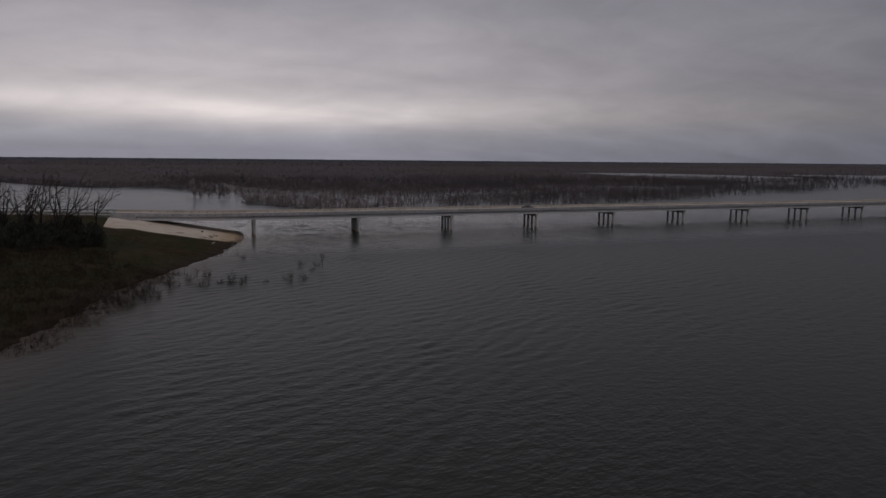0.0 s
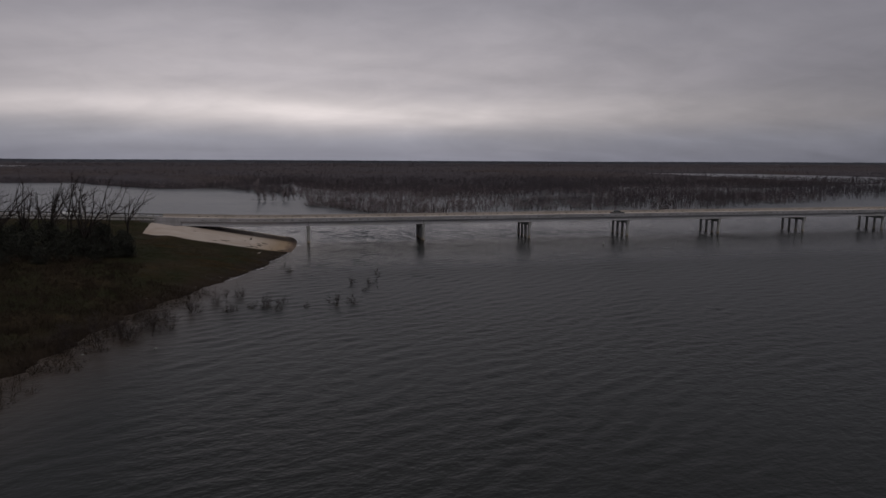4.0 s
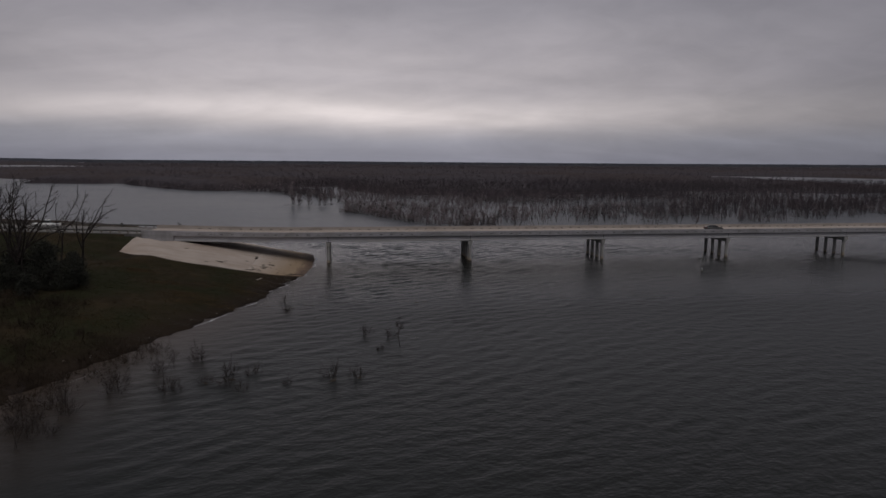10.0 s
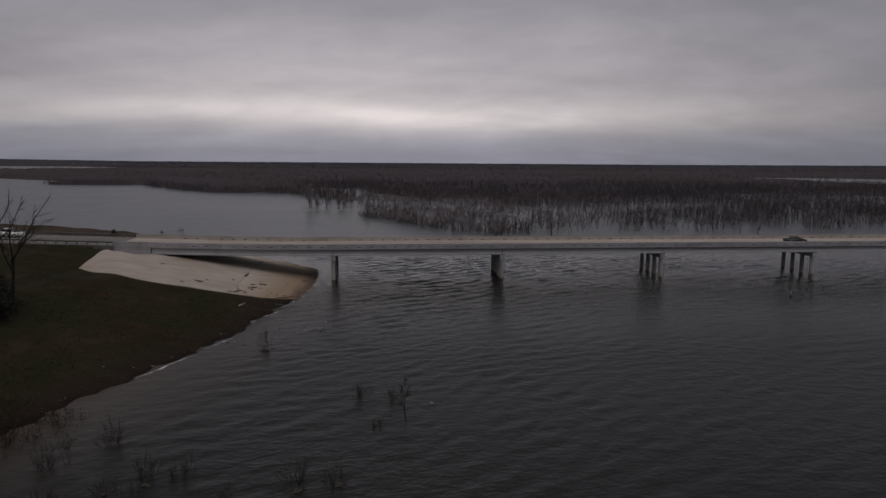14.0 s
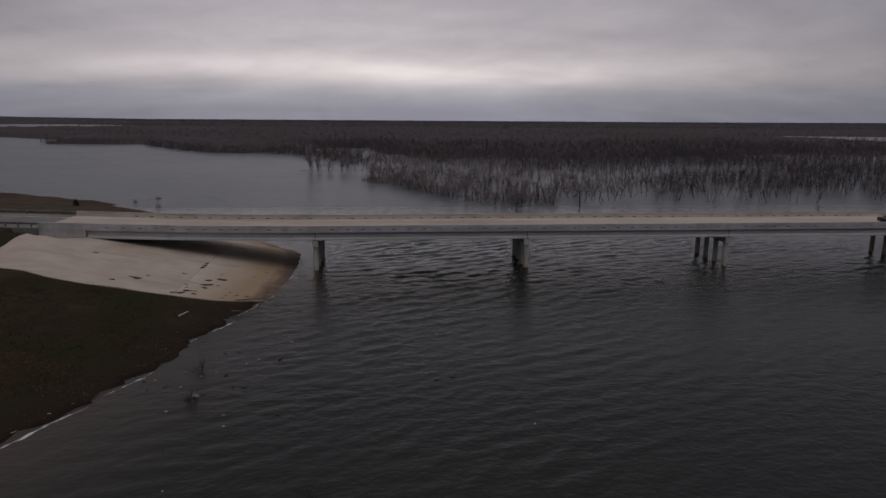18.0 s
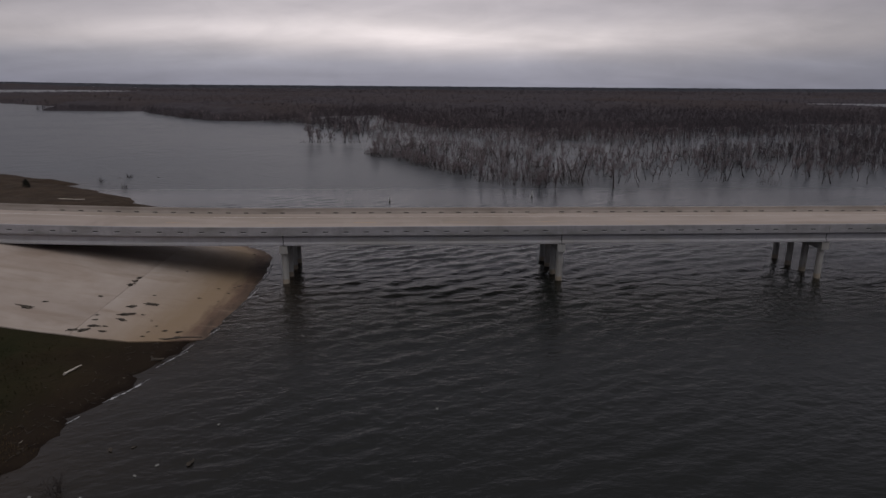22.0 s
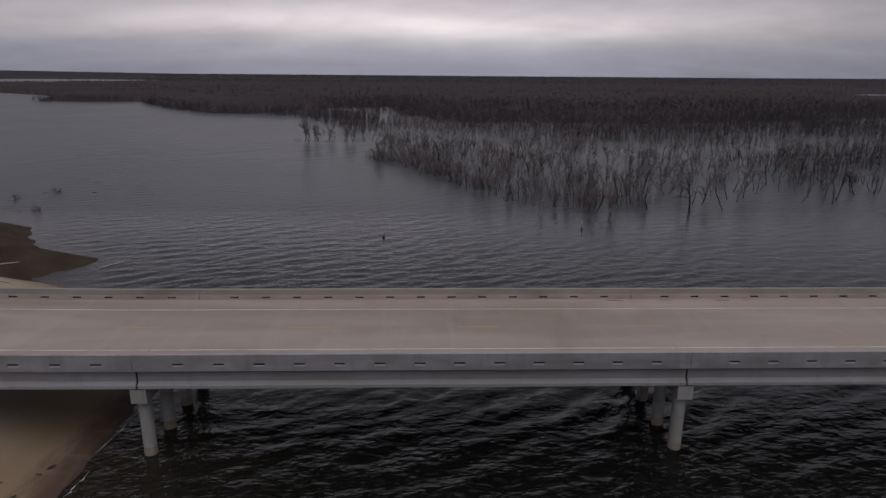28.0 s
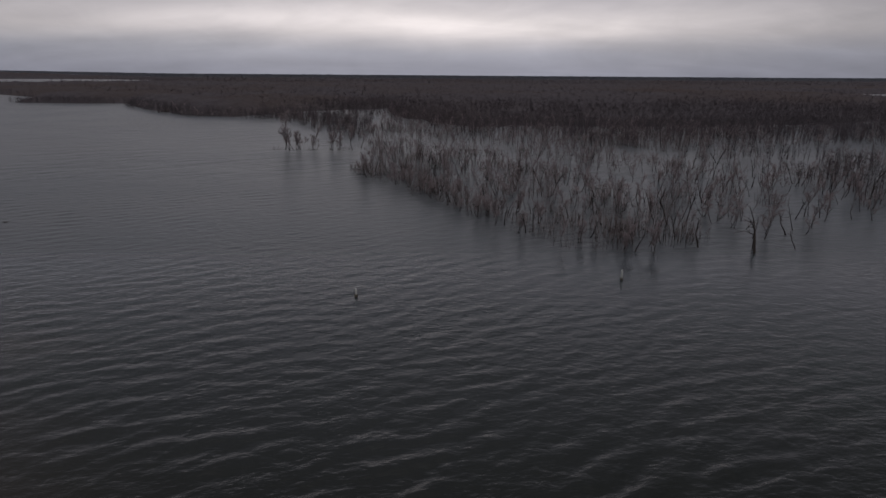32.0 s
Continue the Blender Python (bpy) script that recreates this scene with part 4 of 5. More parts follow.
count = 0
while count < 285:
    edge = count % 3 == 0
    # along the slanting front the brush stands in an even belt
    x = float(np.interp(rng.uniform(0, 92), (0, 15.6, 43.8, 61.3, 73.9, 82.5, 92), (3, 13, 24, 31, 37, 44, 54))) if edge else rng.uniform(-2, 145)
    dep = 1.5 * math.sin(x * 0.9) + 1.2 * math.sin(x * 2.3) + 1.5 + 15 * rng.uniform() ** 1.2 if edge else rng.uniform(0, 62)
    y = float(np.interp(x, WOOD_X, WOOD_Y)) + dep
    if clearing(np.array(x), np.array(y)):
        continue
    thick = edge
    if not edge and x < 60 and rng.uniform() < 0.3:
        continue
    if thick:
        k = int(rng.choice([7, 8, 7, 8, 2, 5, 3, 4]))
    else:
        k = int(rng.choice([0, 1, 2, 3, 4, 5, 6, 7, 2, 1, 0, 6, 9, 3]))
    put(k, x, y, rng.uniform(0.65, 1.1), rng.uniform(0, 6.28))
    count += 1
for k, x, y, s, a in ((5, 66.8, 75.8, 1.55, 0.4), (2, 51.7, 75.3, 1.05, 1.0), (6, 49.8, 76.5, 1.0, 2.0), (6, 60.0, 79.0, 1.2, 3.6), (6, 74.0, 78.0, 0.8, 5.0),
                      (0, -25.6, 200, 2.4, 0.5), (2, -24.4, 199, 1.9, 2.5), (8, -28.0, 200, 0.6, 1.0), (4, -23.0, 200, 1.6, 0.3), (2, -21.0, 201, 1.6, 3.0), (8, -21.2, 201, 0.5, 0.4), (3, -17.0, 200, 1.35, 4.0), (4, -16.2, 200, 1.3, 2.2), (8, -17.2, 200, 0.5, 2.0),
                      (0, -10.2, 199, 1.7, 4.4), (4, -8.4, 199, 1.6, 1.7), (2, -11.4, 200, 1.5, 0.9), (8, -6.2, 199, 0.8, 1.2), (3, -4.2, 203, 1.5, 5.2), (1, -1.5, 204, 1.4, 0.2)):
    put(k, x, y, s, a)

# --- the wood behind them
stuff_rng = np.random.default_rng(8)


def spots_in(x0, x1, d0, d1, n):
    x = stuff_rng.uniform(x0, x1, n)
    d = stuff_rng.uniform(d0, d1, n)
    y = np.interp(x, WOOD_X, WOOD_Y) + d
    keep = ~clearing(x, y)
    # patchy: thinner where the noise is low
    pat = np.sin(x * 0.045 + 1.3) * np.sin(y * 0.05 + 0.4) + 0.6 * np.sin(x * 0.11 + y * 0.07)
    keep &= stuff_rng.uniform(-1.1, 1.2, n) < pat + 0.45 + np.minimum(d / 220, 0.9)
    return np.stack([x[keep], y[keep]], 1)


MID = [grow(40 + k, h, 0.07, lean=0.28, wander=0.45, stems=st, limbs=5, twigs=8, sub=2, width=0.05, spread=0.6, start=0.15, light=True, fan=0.6, tall=1.0) for k, (h, st) in enumerate(((4.4, 1), (4.0, 2), (3.7, 2), (4.9, 1), (3.4, 3), (4.2, 1)))]
MIDB = [thicket(60 + k, 3.8, 3.2, 30, 0.04, 7) for k in range(3)]
mid_spots = np.concatenate([spots_in(2, 90, 12, 120, 330), spots_in(-5, 150, 30, 150, 500), spots_in(-5, 150, 130, 240, 760), spots_in(-200, -5, 0, 100, 520), spots_in(145, 360, 0, 60, 260), spots_in(145, 360, 50, 200, 760)])
V, F = scatter([m[0] for m in MID], mid_spots, np.random.default_rng(21), 0.8, 1.2)
tagged(tri_mesh("flooded_woodland", V, F, M_BARK), "trunks of the bare flooded woodland", "woodland", kind="stuff")
V, F = scatter([m[1] for m in MID], mid_spots, np.random.default_rng(21), 0.8, 1.2)
tagged(tri_mesh("woodland_twigs", V, F, M_TWIG), "grey-brown twigs of the bare flooded woodland", "woodland", kind="stuff")


def snag(seed, height, r):
    """A dead stem with a few stubs of limbs."""
    g = np.random.default_rng(seed)
    V, F = [], []
    d = unit(np.array([g.normal() * 0.16, g.normal() * 0.16, 1.0]))
    pts = [np.array([0, 0, -0.6])]
    for k in range(4):
        d = unit(d + g.normal(size=3) * 0.16 + np.array([0, 0, 0.08]))
        pts.append(pts[-1] + d * (height + 0.6) / 4)
        limb(V, F, pts[-2], pts[-1], r * (1 - 0.2 * k), r * (0.8 - 0.2 * k) + 0.008)
    for k in range(int(g.integers(3, 7))):
        u = g.uniform(1.6, 4.0)
        i = min(int(u), 3)
        p = pts[i] + (pts[i + 1] - pts[i]) * (u - i)
        w = unit(d + g.normal(size=3) * 0.65)
        q = p + w * height * g.uniform(0.14, 0.36)
        limb(V, F, p, q, r * 0.42, r * 0.16)
        limb(V, F, q, q + unit(w + g.normal(size=3) * 0.5 + np.array([0, 0, 0.4])) * height * g.uniform(0.1, 0.22), r * 0.2, 0.006)
    return np.array(V, np.float32), np.array(F, np.int32)


SNAGS = [snag(150 + k, 2.4 + 0.45 * (k % 6), 0.075 + 0.012 * (k % 4)) for k in range(12)]
V, F = scatter(SNAGS, np.concatenate([spots_in(8, 150, 4, 70, 250), spots_in(2, 150, 40, 170, 300), spots_in(150, 260, 2, 90, 160), spots_in(-150, 0, 0, 40, 160)]), np.random.default_rng(23), 0.7, 1.3)
tagged(tri_mesh("drowned_snags", V, F, M_SNAG), "thin dark dead stems standing through the flooded wood", "woodland", kind="stuff")
thin = np.concatenate([spots_in(-2, 62, 4, 30, 40), spots_in(-5, 150, 25, 140, 130), spots_in(150, 300, 5, 110, 110), spots_in(-180, -5, 0, 60, 100)])
for idx, mat in ((0, M_BARK), (1, M_BRUSH)):
    V, F = scatter([m[idx] for m in MIDB], thin, np.random.default_rng(22), 0.7, 1.15)
    tagged(tri_mesh("flooded_brush" if idx else "brush_stems", V, F, mat), "reddish-brown bare brush between the flooded trees", "brush", kind="stuff")


def sketch(seed, height, blades, width, low=0.15):
    """A far tree: a stem and a spray of blades."""
    r = np.random.default_rng(seed)
    V, F = [], []
    limb(V, F, (0, 0, -0.5), (r.normal() * 0.4, r.normal() * 0.4, height * 0.8), 0.09, 0.03)
    for k in range(blades):
        t = r.uniform(low, 0.85)
        a = r.uniform(0, 6.283)
        twig(V, F, r, (0.25 * r.normal(), 0.25 * r.normal(), height * t), unit(np.array([math.cos(a), math.sin(a), r.uniform(0.1, 1.3)])), height * r.uniform(0.14, 0.3), width)
    return np.array(V, np.float32), np.array(F, np.int32)


FAR1 = [sketch(80 + k, 5.2 + 0.7 * (k % 3), 18, 0.15) for k in range(6)]
FAR2 = [sketch(90 + k, 7.2 + 0.6 * (k % 3), 16, 0.24) for k in range(6)]
FAR3 = [sketch(95 + k, 10 + k % 3, 10, 0.4) for k in range(5)]
sp = np.concatenate([spots_in(-5, 420, 200, 480, 8000), spots_in(-330, -5, 60, 400, 4500), spots_in(420, 900, 0, 330, 5500), spots_in(-900, -330, 0, 300, 4000)])
V, F = scatter(FAR1, sp, np.random.default_rng(31), 0.8, 1.2)
tagged(tri_mesh("far_woodland", V, F, M_WOODS), "bare brown woodland reaching back over the flood plain", "woodland", kind="stuff")
NEAR1 = [sketch(70 + k, 4.6 + 0.5 * (k % 3), 22, 0.09, 0.1) for k in range(6)]
V, F = scatter(NEAR1, np.concatenate([spots_in(75, 240, 135, 240, 2200), spots_in(200, 520, 30, 240, 4300), spots_in(150, 520, 0, 70, 1700), spots_in(110, 300, 25, 110, 1100), spots_in(-5, 75, 170, 250, 600), spots_in(-320, -5, 0, 70, 3200)]), np.random.default_rng(35), 0.8, 1.2)
tagged(tri_mesh("flooded_saplings", V, F, M_WOODS), "crowded bare saplings between the flooded trees", "woodland", kind="stuff")


def wedge(y0, y1, n, spread=0.95):
    """Spots over the plain, denser towards the bridge."""
    y = y0 * (y1 / y0) ** stuff_rng.uniform(0, 1, n)
    x = np.tan(stuff_rng.uniform(radians(-42), radians(60), n)) * (y + 200)
    keep = (depth_in_wood(x, y) > 100) & ~clearing(x, y)
    return np.stack([x[keep], y[keep]], 1)


V, F = scatter(FAR2, wedge(380, 1400, 13500), np.random.default_rng(32), 0.8, 1.25)
tagged(tri_mesh("far_woodland", V, F, M_WOODS), "bare brown woodland reaching back over the flood plain", "woodland", kind="stuff")
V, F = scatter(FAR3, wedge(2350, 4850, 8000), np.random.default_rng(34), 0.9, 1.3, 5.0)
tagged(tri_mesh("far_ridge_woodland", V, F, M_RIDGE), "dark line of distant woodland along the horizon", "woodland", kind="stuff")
V, F = scatter(FAR3, wedge(1300, 2400, 11000), np.random.default_rng(33), 0.8, 1.35)
tagged(tri_mesh("far_woodland", V, F, M_WOODS), "distant bare woodland out to the horizon", "woodland", kind="stuff")


# --- massed canopy below the far tree tops
def canopy(y0, y1, rows):
    ys = y0 * (y1 / y0) ** np.linspace(0, 1, rows)
    us = np.tan(np.linspace(radians(-42), radians(60), 320))
    U, Y = np.meshgrid(us, ys)
    X = U * (Y + 200)
    dep = depth_in_wood(X, Y)
    h = 6.2 + 0.9 * np.sin(X * 0.13 + 2 * np.sin(Y * 0.06)) * np.sin(Y * 0.11 + X * 0.03) + np.random.default_rng(3).normal(0, 0.6, X.shape)
    # massed to the shore in the west, thinning out towards the open front of the wood
    start = np.interp(X, (-90, -5, 320, 420), (6, 190, 190, 110))
    f = np.clip((dep - start) / np.interp(X, (-90, -5), (45, 260)), 0, 1)
    for cx, cy, rx, ry in ((-1100, 1600, 420, 570), (730, 700, 190, 240), (1130, 640, 130, 150)):
        f *= np.clip((np.sqrt(((X - cx) / rx) ** 2 + ((Y - cy) / ry) ** 2) - 1.0) / 0.25, 0, 1)
    far = np.clip((Y - 1500) / 3000, 0, 1)
    east = np.clip((np.degrees(np.arctan2(X, Y + 200)) - 26) / 24, 0, 1)
    west = np.clip((-np.degrees(np.arctan2(X, Y + 200)) - 20) / 12, 0, 1)
    h = (h + far * (9 + 9 * east) + np.clip((Y - 1500) / 700, 0, 1) * 13 * west) * f - 1.0 * (1 - f)
    nx, ny = len(us), len(ys)
    V = np.stack([X.ravel(), Y.ravel(), h.ravel()], 1)
    i = np.arange((nx - 1) * (ny - 1))
    a = (i // (nx - 1)) * nx + i % (nx - 1)
    o = (h > -0.9).ravel()
    a = a[o[a] | o[a + 1] | o[a + nx] | o[a + nx + 1]]
    F = np.concatenate([np.stack([a, a + 1, a + nx + 1], 1), np.stack([a, a + nx + 1, a + nx], 1)])
    return V, F


V, F = canopy(160, 2300, 150)
tagged(tri_mesh("massed_canopy", V, F, M_CANOPY), "massed brown treetops of the far flooded woodland", "woodland", kind="stuff")
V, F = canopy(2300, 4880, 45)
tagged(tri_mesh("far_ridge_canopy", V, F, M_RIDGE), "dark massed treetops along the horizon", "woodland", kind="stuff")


# ---------------------------------------------------------------- bank: trees, thicket, grass
def windswept(seed, height, r, fork=0.4, leaders=4, bend=0.35, lean=0.1, open_=0.45, sides=6, twigs=6):
    """A bare tree whose bold limbs the wind has drawn out to one side."""
    rng = np.random.default_rng(seed)
    WV, WF, TV, TF = [], [], [], []
    wind = np.array([1.0, 0.1, 0.0])

    def run(p, d, length, r0, r1, n, pull, loose):
        pts = [np.array(p, float)]
        for k in range(n):
            d = unit(d + rng.normal(size=3) * loose + wind * 0.6 * pull / n + np.array([0, 0, 0.06]))
            q = pts[-1] + d * length / n
            limb(WV, WF, pts[-1], q, r0 + (r1 - r0) * k / n, r0 + (r1 - r0) * (k + 1) / n)
            pts.append(q)
        return pts, d

    def at(pts, u):
        f = u * (len(pts) - 1)
        i = min(int(f), len(pts) - 2)
        return pts[i] + (pts[i + 1] - pts[i]) * (f - i), unit(pts[i + 1] - pts[i])

    trunk, d = run((0, 0, -1.0), unit(np.array([lean, rng.normal() * 0.05, 1.0])), height * fork + 1.0, r * 1.1, r * 0.72, 6, lean * 0.8, 0.06)
    for k in range(leaders):
        a = 6.283 * (k + rng.uniform(-0.3, 0.3)) / max(leaders, 1)
        start, sd = at(trunk, 1.0 if k < 2 else rng.uniform(0.6, 1.0))
        ld = unit(sd + np.array([math.cos(a), math.sin(a), 0]) * open_ * rng.uniform(0.5, 1.2) + np.array([0, 0, 0.25]))
        ll = height * (1 - fork) * rng.uniform(0.8, 1.15)
        rr = r * rng.uniform(0.48, 0.72)
        pts, _ = run(start, ld, ll, rr, 0.025, 8, bend * rng.uniform(0.2, 1.8), 0.14)
        for m in range(sides):
            u = rng.uniform(0.15, 0.95)
            b, bd = at(pts, u)
            w = unit(bd + rng.normal(size=3) * 0.75 + wind * bend * 0.35)
            bl = ll * rng.uniform(0.2, 0.42) * (1.2 - 0.6 * u)
            side, _ = run(b, w, bl, rr * (1 - 0.75 * u) * 0.5 + 0.012, 0.012, 5, bend, 0.15)
            for c in range(twigs * 2):
                t, td = at(side, rng.uniform(0.2, 1.0))
                twig(TV, TF, rng, t, unit(td + rng.normal(size=3) * 0.45 + wind * 0.12), rng.uniform(0.5, 1.5), 0.035)
        for c in range(twigs * 4):
            t, td = at(pts, rng.uniform(0.4, 1.0))
            twig(TV, TF, rng, t, unit(td + rng.normal(size=3) * 0.45 + wind * 0.12), rng.uniform(0.6, 1.8), 0.035)
    arr = lambda v, f: (np.array(v, np.float32).reshape(-1, 3), np.array(f, np.int32).reshape(-1, 3))
    return arr(WV, WF), arr(TV, TF)


LEANER = "bare tree with long limbs swept to one side on the bank"
MANY = "bare tree with many rising dark limbs on the grassy bank"
SLIM = "slim bare tree with few limbs on the grassy bank"
for x, y, made, words in ((-40.7, -38.3, windswept(221, 15.2, 0.23, 0.42, 4, 0.6, 0.04, 0.6, 7, 4), LEANER),
                          (-45.4, -35.3, windswept(222, 14.6, 0.17, 0.48, 3, 0.35, 0.02, 0.4, 6, 3), SLIM),
                          (-47.5, -34.5, windswept(223, 12.5, 0.1, 0.7, 1, 0.3, 0.3, 0.2, 4, 3), SLIM),
                          (-46.7, -47.0, windswept(224, 16.2, 0.36, 0.28, 9, 0.55, 0.02, 0.75, 8, 5), MANY),
                          (-54.0, -31.0, windswept(225, 14.8, 0.28, 0.35, 5, 0.6, 0.05, 0.65, 7, 4), LEANER),
                          (-53.5, -36.5, windswept(226, 16.2, 0.15, 0.75, 2, 0.2, 0.02, 0.25, 6, 4), SLIM),
                          (-55.8, -39.3, windswept(227, 16.2, 0.27, 0.36, 7, 0.25, 0.0, 0.55, 8, 5), MANY),
                          (-56.0, -46.6, windswept(228, 14.6, 0.35, 0.24, 5, 0.9, 0.4, 0.8, 6, 5), LEANER),
                          (-58.8, -44.0, windswept(229, 16, 0.33, 0.33, 6, 0.35, 0.02, 0.75, 8, 4), MANY),
                          (-62.5, -46.0, windswept(230, 16.2, 0.28, 0.33, 8, 0.25, 0.0, 0.65, 8, 5), MANY),
                          (-65.5, -42.0, windswept(231, 15.4, 0.26, 0.28, 5, 0.4, 0.05, 0.8, 7, 5), MANY),
                          (-69.0, -47.0, windswept(232, 16, 0.32, 0.28, 6, 0.4, 0.08, 0.9, 7, 5), MANY),
                          (-74.0, -44.0, windswept(233, 15.6, 0.32, 0.28, 6, 0.4, 0.05, 0.9, 7, 5), MANY)):
    ob = tree_thing("bare_tree", made, words, "tree", "bare trees on the bank", M_BARK)
    ob.location = (x, y, ground_at(x, y))


def evergreen(seed, height, radius):
    """Short trunk and a ragged crown of many small leaf sprays."""
    r = np.random.default_rng(seed)
    WV, WF, TV, TF = [], [], [], []
    limb(WV, WF, (0, 0, -0.5), (0.2 * r.normal(), 0.2 * r.normal(), height * 0.8), 0.16, 0.04)
    lumps = []
    for k in range(26):
        a, t = r.uniform(0, 6.283), r.uniform(0.08, 0.98)
        q = radius * (1 - 0.72 * t) * r.uniform(0.35, 1.0)
        lumps.append((np.array([math.cos(a) * q, math.sin(a) * q, height * t]), r.uniform(0.45, 0.95) * radius * 0.42))
        limb(WV, WF, (0, 0, height * t * 0.75), lumps[-1][0], 0.05, 0.015)
    for c, s in lumps:
        for k in range(105):
            d = unit(r.normal(size=3))
            twig(TV, TF, r, c + d * s * r.uniform(0.3, 1.0), unit(d + r.normal(size=3) * 0.6 + np.array([0, 0, 0.4])), r.uniform(0.25, 0.5), 0.13)
    arr = lambda v, f: (np.array(v, np.float32).reshape(-1, 3), np.array(f, np.int32).reshape(-1, 3))
    return arr(WV, WF), arr(TV, TF)


SHRUBS = [evergreen(301, 5.2, 3.0), evergreen(302, 6.0, 3.2), evergreen(303, 4.2, 2.6)]
shrub_obs = []
for k, (x, y, s) in enumerate(((-39.5, -43.5, 0.95), (-43.5, -45, 1.05), (-48, -46.5, 1.0), (-41.5, -47.5, 0.8), (-53, -47, 1.1), (-58, -46, 1.0), (-46, -50, 0.75), (-63, -48, 1.1), (-51, -51.5, 0.8), (-57, -53, 0.85), (-68, -50, 1.1), (-62, -55, 0.9), (-41, -41, 0.9), (-45, -41, 1.0), (-49, -43, 1.1), (-54, -43.5, 1.1), (-38.6, -46.0, 0.7), (-44.5, -48, 0.85), (-50, -48.5, 0.9), (-59, -50, 1.0), (-64, -44, 1.2), (-67, -54, 1.0), (-55, -50, 0.9), (-72, -47, 1.2), (-47.5, -39, 0.9), (-60, -42, 1.1), (-43, -51.5, 0.8), (-48.5, -54, 0.8), (-54, -56, 0.85), (-60, -58, 0.9), (-66, -60, 0.9), (-72, -56, 1.1), (-57, -61, 0.7), (-51, -58, 0.65))):
    m = Matrix.LocRotScale((x, y, ground_at(x, y)), Euler((0, 0, k * 1.3)), None)
    if k < 3:
        ob = tree_thing("evergreen_shrub", SHRUBS[k], "dense dark evergreen shrub in a thicket on the bank", "shrub", "dark thicket on the bank", M_LEAF)
        ob.matrix_basis = m
        shrub_obs.append(ob)
    else:
        ob = copy_thing(shrub_obs[k % 3], m)
    ob.scale = (s, s, s)
ob = copy_thing(shrub_obs[2], pose(-69.8, 69.3, ground_at(-69.8, 69.3)))
ob.scale = (0.42, 0.42, 0.42)
tagged(ob, "small dark evergreen shrub on the spit behind the road", "shrub", "shrub on the spit")


def tuft(seed, n, h, w, spread):
    r = np.random.default_rng(seed)
    V, F = [], []
    for k in range(n):
        a = r.uniform(0, 6.283)
        twig(V, F, r, (r.normal() * spread, r.normal() * spread, -0.05), unit(np.array([math.cos(a) * 0.5, math.sin(a) * 0.5, 1])), h * r.uniform(0.5, 1.1), w)
    return np.array(V, np.float32), np.array(F, np.int32)


def bank_spots(n, x0, x1, y0, y1, dmin, seed):
    r = np.random.default_rng(seed)
    x, y = r.uniform(x0, x1, n), r.uniform(y0, y1, n)
    z = ground_height(x, y)
    keep = (z > dmin) & ~((y > Y_MID - 28.0) & (y < Y_MID + 30.5) & (x > -44.5)) & ~((y > -1.5) & (y < 2 * Y_MID + 1.5))
    return np.stack([x[keep], y[keep], z[keep]], 1)


V, F = scatter([tuft(400 + k, 7, 0.2, 0.07, 0.35) for k in range(4)], bank_spots(30000, -80, -5, -125, 0, 1.1, 41), np.random.default_rng(42), 0.6, 1.2)
tagged(tri_mesh("bank_grass", V, F, M_GRASS), "dull brown and green winter grass on the bank", "grass", kind="stuff")
V, F = scatter([tuft(410 + k, 7, 0.2, 0.07, 0.35) for k in range(4)], bank_spots(1100, -120, -20, 14, 110, 0.3, 43), np.random.default_rng(44), 0.6, 1.1)
tagged(tri_mesh("spit_grass", V, F, M_WEED), "flattened brown grass on the spit", "grass", kind="stuff")
weeds = np.concatenate([bank_spots(1700, -60, -18, -125, -66, -0.7, 45), bank_spots(500, -75, -34, -66, -52, 1.0, 46)])
V, F = scatter([brush(420 + k, 2.6, 0.8, 9, 0.035, 6)[1] for k in range(4)], weeds, np.random.default_rng(47), 0.6, 1.25)
tagged(tri_mesh("dead_weeds", V, F, M_WEED), "dead brown weeds along the flooded shore", "weeds", kind="stuff")

# trampled pale patches of dead grass
for k, (x, y, r0) in enumerate(((-22.5, -42.7, 1.6), (-18.2, -34.0, 1.9), (-34.1, -29.2, 1.5), (-16.4, -46.8, 1.4), (-28.1, -36.6, 1.3), (-19.1, -44.7, 1.2), (-14.4, -37.4, 1.5), (-34.8, -29.2, 1.1), (-22.6, -42.5, 1.6), (-31.0, -60.0, 1.8), (-22.0, -47.0, 1.3))):
    r = np.random.default_rng(900 + k)
    xs, ys = x + r.normal(0, r0 * 1.2, 320), y + r.normal(0, r0 * 0.7, 320)
    V, F = scatter([tuft(440 + j, 6, 0.22, 0.08, 0.3) for j in range(3)], np.stack([xs, ys, ground_height(xs, ys)], 1), r, 0.6, 1.1)
    tagged(tri_mesh("pale_grass_patch", V, F, M_PALE), "pale patch of flattened dead grass on the bank", "grass", kind="stuff")

